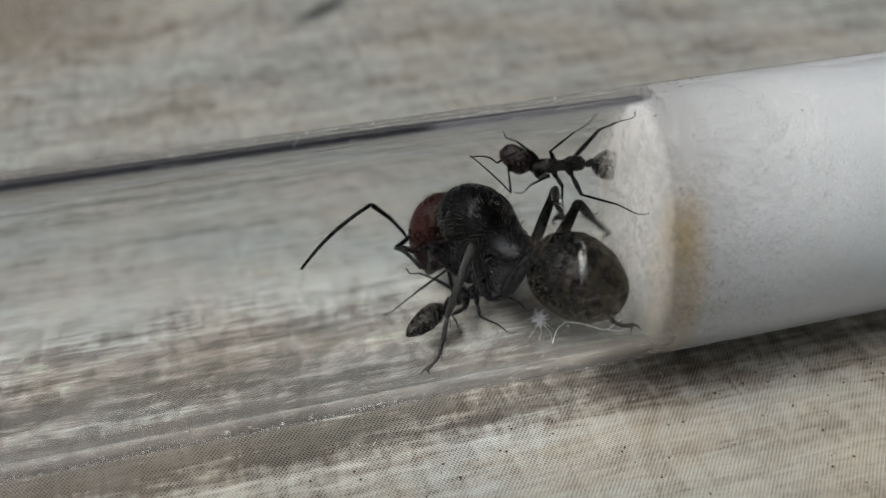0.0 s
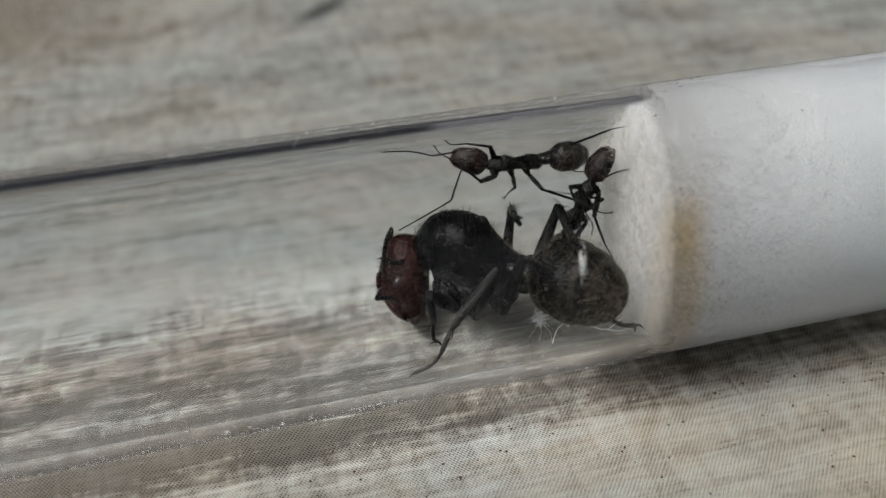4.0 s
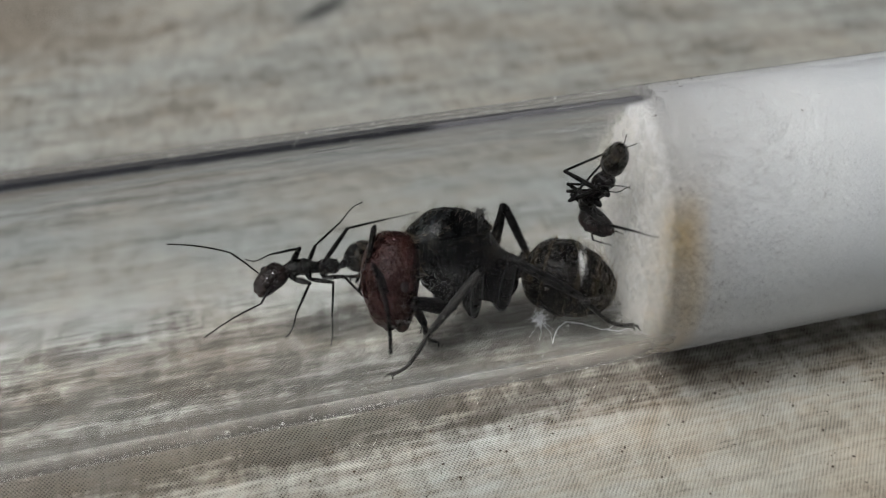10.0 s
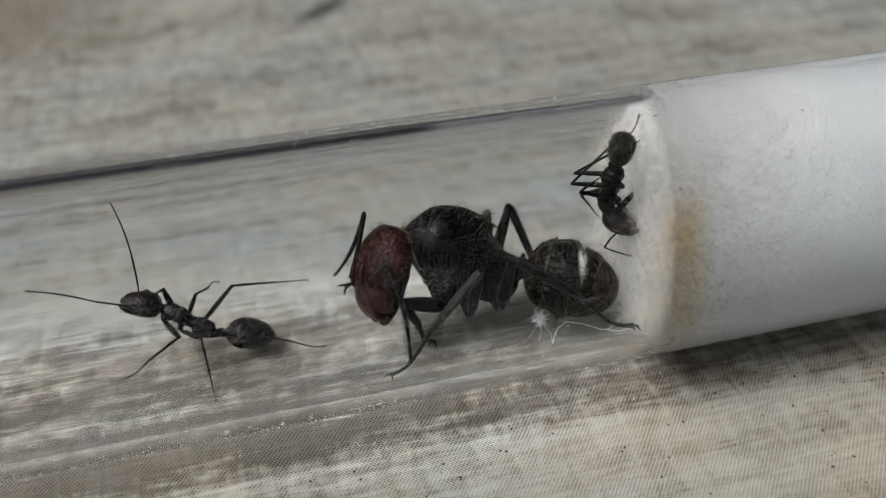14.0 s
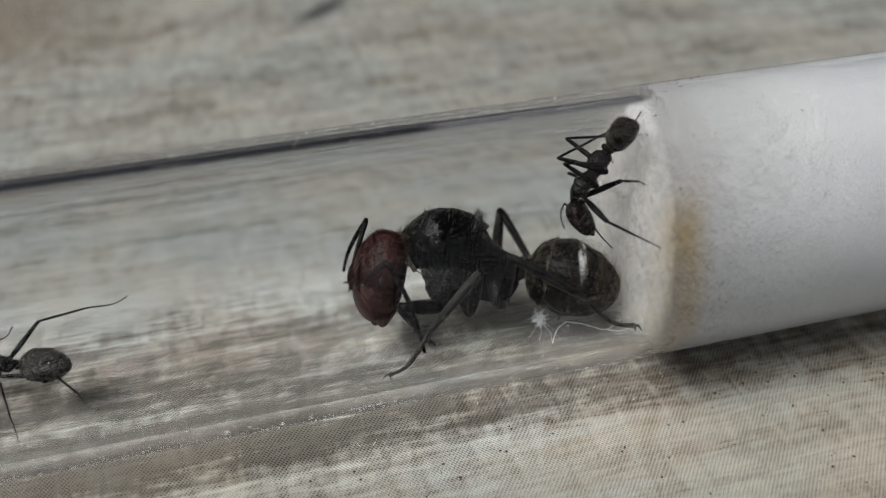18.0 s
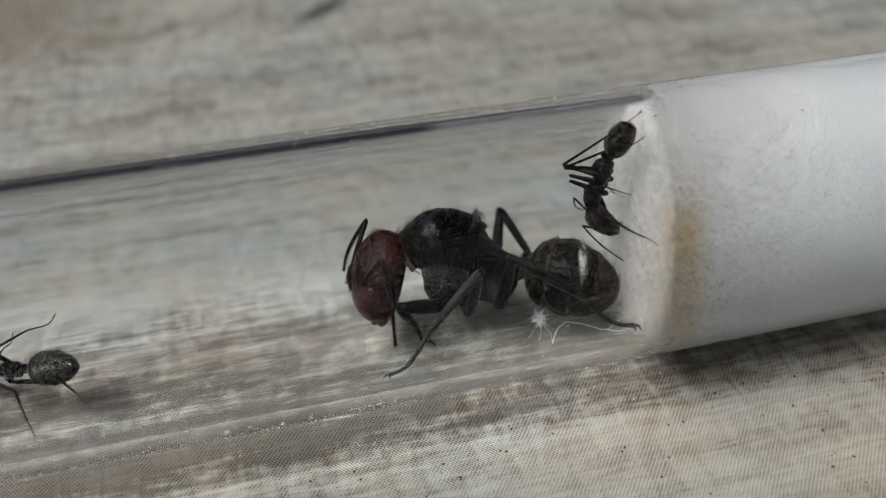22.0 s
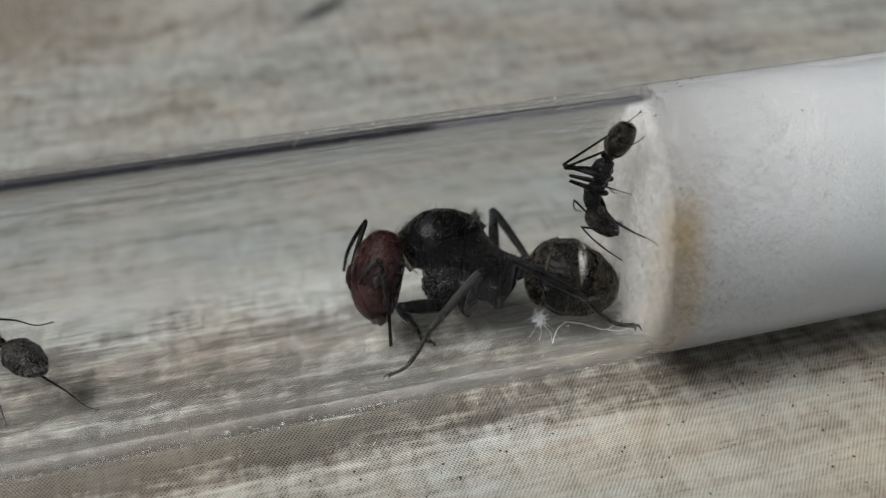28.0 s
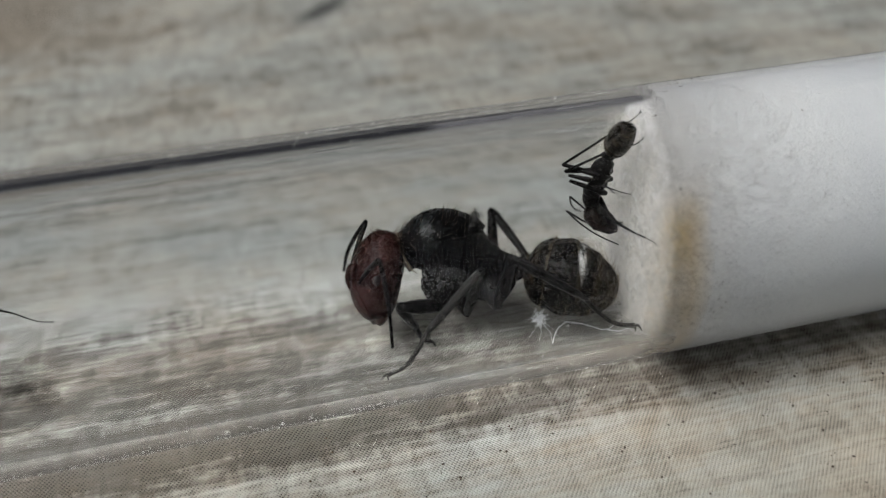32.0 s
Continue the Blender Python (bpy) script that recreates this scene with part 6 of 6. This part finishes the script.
    stance(CLIMBER, 3, (17.34, 3.31, 3.73), (19.18, 4.92, 6.09), (-0.723, -0.159, 0.673), (20.45, 6.54, 7.33), (16.63, 4.30, -0.29),
           (19.76, 2.58, 7.04), (20.63, -0.37, 8.92), (18.86, 2.56, 6.72), (20.02, 4.05, 3.42), (17.44, 0.82, 5.14), (20.01, -1.69, 1.52), (17.52, 4.01, 6.56), (16.30, 4.73, 3.25), (17.77, 3.90, 6.48), (16.42, 4.42, 2.97), (18.84, 5.97, 5.94), (15.81, 3.78, 2.47), (20.12, 3.44, 8.31), (22.79, 5.73, 7.16), (19.72, 4.32, 8.21), (19.19, 1.83, 10.89))
    stance(CLIMBER, 5.5, (19.20, 0.45, 10.69), (18.75, -0.52, 13.92), (-0.985, 0.143, -0.096), (18.92, -1.69, 16.01), (18.74, 1.73, 6.72),
           (18.34, 1.18, 13.18), (20.73, 3.86, 13.48), (17.30, 0.15, 12.12), (15.90, -3.38, 12.25), (17.17, -0.68, 9.78), (14.54, -4.74, 11.39), (17.22, 0.45, 14.33), (20.80, 0.84, 14.48), (19.21, 1.88, 10.86), (19.48, -1.02, 13.30), (19.41, 0.36, 8.80), (18.19, -3.64, 11.71), (17.29, -3.02, 13.53), (20.97, -2.63, 13.68), (19.54, 1.07, 14.08), (22.04, 3.46, 12.77))
    stance(CLIMBER, 6, (19.20, 0.71, 10.67), (18.51, -0.60, 13.73), (-0.978, 0.129, -0.165), (18.84, -1.89, 15.73), (18.91, 1.88, 6.65),
           (17.20, 0.25, 13.69), (19.78, 2.77, 13.78), (17.22, 0.32, 12.13), (15.46, -3.03, 11.83), (17.00, -0.75, 10.03), (13.95, -4.74, 10.94), (17.14, 0.67, 12.49), (20.22, 0.20, 14.29), (18.79, 1.64, 10.69), (20.54, -1.69, 11.20), (19.38, 0.31, 8.85), (17.95, -4.03, 11.12), (17.46, -3.29, 13.17), (21.11, -2.69, 13.33), (19.37, 1.13, 14.35), (21.81, 3.46, 12.82))
    stance(CLIMBER, 7, (19.20, 0.71, 10.67), (18.95, -1.22, 13.45), (-0.819, 0.504, 0.275), (18.70, -3.42, 14.39), (19.59, 2.82, 7.06),
           (17.24, -0.22, 13.17), (20.38, 1.01, 14.44), (17.14, 0.07, 11.92), (15.41, -2.99, 10.49), (16.93, -0.98, 12.48), (17.39, -5.82, 10.93), (18.12, 0.53, 14.17), (20.03, -2.52, 14.25), (18.67, 1.78, 12.19), (19.69, -0.83, 14.76), (17.58, -0.13, 9.72), (16.98, -4.79, 11.70), (16.25, -3.32, 13.10), (18.69, -5.51, 11.37), (21.27, -1.72, 14.13), (19.68, -4.21, 11.90))
    stance(CLIMBER, 8, (19.20, 0.12, 12.36), (17.67, -2.47, 13.93), (0.778, -0.590, -0.217), (16.49, -4.51, 14.42), (21.21, 3.63, 11.22),
           (16.39, -3.06, 13.19), (19.51, -2.12, 11.68), (18.22, -3.05, 13.74), (20.73, -0.67, 12.16), (15.91, -0.92, 13.75), (20.79, 0.25, 14.66), (17.26, -0.33, 11.58), (18.13, -3.51, 13.03), (16.87, 0.92, 12.00), (20.23, 0.25, 13.65), (16.22, 0.60, 14.35), (20.07, 3.84, 13.49), (16.26, -2.64, 12.90), (18.48, -2.86, 9.95), (15.51, -2.69, 12.60), (18.17, -2.69, 10.03))
    stance(CLIMBER, 9, (19.20, 0.18, 12.02), (17.44, -2.45, 13.26), (-0.662, 0.632, 0.402), (16.02, -4.37, 13.44), (21.38, 3.47, 10.58),
           (17.78, -0.47, 10.99), (18.18, -3.36, 13.09), (16.73, 0.09, 11.76), (18.33, -2.85, 13.57), (16.95, 0.91, 13.02), (21.13, 3.25, 11.26), (18.44, -3.03, 11.14), (20.80, -0.36, 11.66), (19.07, 0.05, 11.24), (20.01, 2.69, 8.67), (16.97, -0.97, 10.98), (20.89, -0.12, 14.14), (16.73, -2.16, 11.12), (18.12, -0.74, 8.00), (16.54, -2.63, 11.83), (19.17, -3.62, 9.43))
    stance(CLIMBER, 10, (19.20, 0.27, 11.49), (18.29, 1.33, 8.39), (-0.748, 0.530, 0.399), (19.68, -0.36, 7.41), (18.50, -1.88, 15.03),
           (18.33, 3.33, 8.06), (20.33, 0.75, 6.54), (17.35, 1.83, 9.64), (19.97, -0.49, 11.11), (16.85, 0.20, 10.25), (20.80, 2.11, 12.85), (18.54, -1.65, 9.62), (20.08, -4.63, 10.93), (17.18, 1.47, 10.49), (19.87, -1.01, 11.52), (16.88, 1.45, 11.47), (21.12, 0.18, 13.99), (20.95, 1.37, 6.01), (23.08, -1.62, 6.43), (19.20, 1.22, 5.86), (22.08, 1.98, 3.67))
    stance(CLIMBER, 11, (19.20, 0.30, 12.13), (17.83, -0.28, 9.07), (-0.848, 0.438, 0.298), (18.45, -1.31, 6.99), (19.11, -1.55, 15.90),
           (18.73, 2.28, 8.60), (20.80, 0.67, 6.14), (17.33, 1.57, 9.64), (20.66, 1.17, 11.43), (17.93, 2.75, 11.62), (20.80, -0.43, 14.39), (19.79, -0.68, 7.92), (20.80, -3.64, 9.72), (16.82, 0.42, 10.99), (18.10, -2.31, 13.30), (16.78, 1.12, 11.66), (20.98, 0.72, 14.53), (16.25, 0.90, 8.16), (17.64, 2.98, 5.44), (18.10, -1.35, 10.29), (20.07, -2.84, 7.53))
    stance(CLIMBER, 12, (19.20, -0.61, 12.67), (18.94, -0.03, 9.33), (-0.904, 0.403, 0.141), (21.03, -0.18, 8.16), (18.82, -2.69, 16.30),
           (18.33, 1.83, 9.04), (19.76, -1.26, 7.88), (17.67, 0.86, 10.83), (21.14, -0.16, 11.98), (17.63, 1.34, 10.83), (20.80, -0.42, 14.42), (21.05, -0.22, 8.60), (20.80, -3.58, 9.87), (17.27, -0.01, 10.95), (20.72, -0.89, 12.28), (16.76, 0.01, 11.59), (20.63, 0.07, 14.91), (18.45, 1.84, 9.46), (20.28, 4.94, 8.59), (19.71, -0.25, 6.04), (23.29, 0.66, 5.79))
    stance(CLIMBER, 13, (19.20, -0.61, 12.67), (18.55, 0.16, 9.43), (-0.833, 0.477, 0.281), (20.26, -0.24, 7.80), (18.85, -2.59, 16.36),
           (20.28, -1.55, 8.85), (20.80, 0.63, 6.03), (18.00, 1.10, 9.65), (20.42, -1.01, 11.69), (17.88, 1.74, 10.84), (20.80, -0.42, 14.42), (19.98, 0.50, 8.25), (20.80, -2.93, 8.97), (16.99, 0.11, 11.01), (19.70, -1.19, 13.34), (16.62, 0.14, 11.79), (20.51, 0.13, 15.09), (17.83, 1.82, 9.19), (19.78, 3.47, 6.52), (18.83, 1.30, 6.72), (21.82, 0.77, 4.61))
    stance(CLIMBER, 14, (19.20, -0.41, 12.53), (19.11, -0.02, 9.16), (-0.934, 0.352, 0.067), (20.71, -1.66, 8.46), (18.63, -2.27, 16.25),
           (21.00, -0.94, 8.25), (20.80, -3.32, 10.94), (17.70, 0.63, 10.20), (17.28, -2.90, 11.53), (17.66, 1.70, 11.01), (20.90, -0.25, 14.43), (21.27, 0.50, 10.01), (20.80, -2.75, 11.50), (17.41, 0.10, 10.87), (17.92, -2.19, 13.86), (16.77, -0.01, 11.64), (20.46, 0.19, 15.16), (21.97, -0.20, 6.95), (24.61, 1.61, 5.09), (19.22, -0.37, 6.63), (22.60, -1.87, 6.43))
    stance(CLIMBER, 17, (19.20, 0.52, 12.28), (17.72, 0.24, 9.23), (-0.814, 0.463, 0.350), (18.66, -1.55, 7.94), (19.36, -1.39, 16.02),
           (20.68, 1.49, 9.32), (20.32, -1.95, 10.33), (17.55, 2.29, 9.96), (18.72, -0.88, 11.71), (17.37, 2.29, 12.34), (20.59, -0.84, 14.76), (17.92, -2.59, 10.44), (19.71, -5.63, 11.19), (16.89, 0.89, 11.40), (18.51, -1.53, 13.84), (16.53, 1.06, 11.86), (20.62, 0.74, 14.89), (17.62, 1.73, 8.65), (18.69, 2.44, 5.18), (17.10, -3.08, 9.60), (19.58, -1.79, 7.17))
    stance(CLIMBER, 18, (19.20, 1.05, 12.57), (17.21, 0.45, 9.88), (-0.751, 0.487, 0.446), (18.12, -0.75, 8.01), (19.55, -1.24, 16.07),
           (20.32, 0.99, 10.46), (20.82, -1.98, 12.43), (17.82, 2.97, 10.07), (19.72, 5.17, 7.61), (17.46, 3.01, 12.61), (20.82, -0.39, 14.37), (18.08, -2.41, 10.58), (19.77, -5.55, 11.03), (16.76, 1.30, 12.10), (18.29, -1.65, 13.95), (16.45, 1.54, 12.39), (20.81, 0.76, 14.91), (17.60, 2.53, 8.13), (18.40, 3.88, 4.78), (17.10, -1.86, 10.89), (19.07, -1.71, 7.76))
    stance(CLIMBER, 19, (19.20, 0.83, 12.15), (18.36, 0.71, 8.86), (-0.891, 0.401, 0.212), (19.85, -0.36, 7.31), (19.10, -1.14, 15.86),
           (18.93, -1.25, 9.20), (20.80, 1.01, 7.11), (17.75, 2.60, 10.17), (20.84, 0.45, 9.66), (16.84, 1.32, 11.71), (20.80, -0.42, 14.42), (18.07, -1.86, 10.53), (20.42, -4.52, 9.97), (17.02, 0.75, 11.24), (18.13, -2.59, 12.67), (16.79, 1.50, 11.81), (20.96, 1.05, 14.71), (17.85, 2.10, 8.80), (19.57, 3.74, 5.96), (17.17, -1.24, 9.27), (19.45, -1.83, 6.42))
    stance(CLIMBER, 20, (19.20, 0.92, 12.17), (18.35, 0.68, 8.88), (-0.897, 0.392, 0.204), (19.84, -0.65, 7.56), (19.28, -1.17, 15.81),
           (18.92, -1.25, 9.19), (20.80, 1.01, 7.11), (17.79, 2.69, 10.10), (20.86, 0.51, 9.57), (16.84, 1.37, 11.77), (20.94, -0.18, 14.37), (18.06, -1.87, 10.55), (20.40, -4.55, 10.00), (16.99, 0.69, 11.28), (18.11, -2.65, 12.71), (16.80, 1.57, 11.86), (20.99, 1.07, 14.73), (17.86, 1.87, 8.88), (19.54, 3.71, 6.14), (17.09, -1.40, 9.41), (19.64, -2.19, 6.84))
    stance(CLIMBER, 22, (19.20, 0.85, 12.22), (18.44, 0.75, 8.90), (-0.900, 0.391, 0.193), (20.01, -0.43, 7.52), (19.31, -1.25, 15.85),
           (18.82, -1.18, 9.17), (20.80, 1.01, 7.11), (17.74, 2.57, 10.20), (20.84, 0.43, 9.73), (16.85, 1.37, 11.75), (20.94, -0.18, 14.38), (18.09, -1.81, 10.57), (20.57, -4.26, 9.71), (17.03, 0.79, 11.20), (18.16, -2.55, 12.63), (16.82, 1.53, 11.87), (20.98, 1.06, 14.78), (17.94, 2.03, 8.86), (19.61, 3.89, 6.13), (17.25, -1.18, 9.41), (19.79, -1.98, 6.84))
    stance(CLIMBER, 25, (19.20, 0.85, 12.22), (18.44, 0.75, 8.90), (-0.900, 0.391, 0.193), (19.80, -0.87, 7.76), (19.31, -1.25, 15.85),
           (18.82, -1.18, 9.17), (20.80, 1.01, 7.11), (17.74, 2.57, 10.20), (20.82, 0.41, 9.71), (16.85, 1.37, 11.75), (20.94, -0.18, 14.38), (18.09, -1.81, 10.57), (20.57, -4.26, 9.71), (17.03, 0.79, 11.20), (18.16, -2.55, 12.63), (16.82, 1.53, 11.87), (20.98, 1.06, 14.78), (17.91, 1.72, 8.95), (19.53, 3.72, 6.28), (17.12, -1.44, 9.65), (19.68, -2.08, 7.06))
    stance(CLIMBER, 28, (19.20, 0.85, 12.22), (18.44, 0.75, 8.90), (-0.900, 0.391, 0.193), (19.84, -0.72, 7.62), (19.31, -1.25, 15.85),
           (18.82, -1.18, 9.17), (20.80, 1.01, 7.11), (17.74, 2.57, 10.20), (20.85, 0.44, 9.76), (16.85, 1.37, 11.75), (20.94, -0.18, 14.38), (18.09, -1.81, 10.57), (20.57, -4.26, 9.71), (17.03, 0.79, 11.20), (18.16, -2.55, 12.63), (16.82, 1.53, 11.87), (20.98, 1.06, 14.78), (17.88, 1.83, 8.86), (19.38, 3.79, 6.11), (17.11, -1.34, 9.49), (19.68, -1.97, 6.90))
    stance(CLIMBER, 30, (19.20, 0.85, 12.22), (18.44, 0.75, 8.90), (-0.900, 0.391, 0.193), (19.69, -1.00, 7.82), (19.31, -1.25, 15.85),
           (18.82, -1.18, 9.17), (20.80, 1.01, 7.11), (17.74, 2.57, 10.20), (20.86, 0.44, 9.79), (16.83, 1.15, 11.65), (20.97, -0.13, 14.34), (18.09, -1.81, 10.57), (20.57, -4.26, 9.71), (17.03, 0.79, 11.20), (18.16, -2.55, 12.63), (16.82, 1.53, 11.87), (20.98, 1.06, 14.78), (17.73, 1.60, 8.80), (19.17, 3.10, 5.74), (17.11, -1.79, 9.53), (19.76, -1.41, 6.98))
    stance(CLIMBER, 32, (19.20, 0.85, 12.22), (18.41, 0.86, 8.91), (-0.890, 0.404, 0.212), (20.07, 0.03, 7.38), (19.31, -1.25, 15.85),
           (18.91, -1.12, 9.31), (20.80, 1.01, 7.11), (17.71, 2.60, 10.18), (20.82, 0.46, 9.75), (16.82, 1.16, 11.66), (20.97, -0.13, 14.34), (18.11, -1.76, 10.53), (20.60, -4.21, 9.66), (16.99, 0.69, 11.28), (18.11, -2.64, 12.71), (16.80, 1.56, 11.86), (20.97, 1.08, 14.76), (17.81, 2.34, 8.75), (19.49, 4.01, 5.91), (17.22, 1.30, 8.57), (19.71, -1.20, 7.46))
    for ant in (QUEEN, ROAMER, CLIMBER):
        animate(ant)


motions()
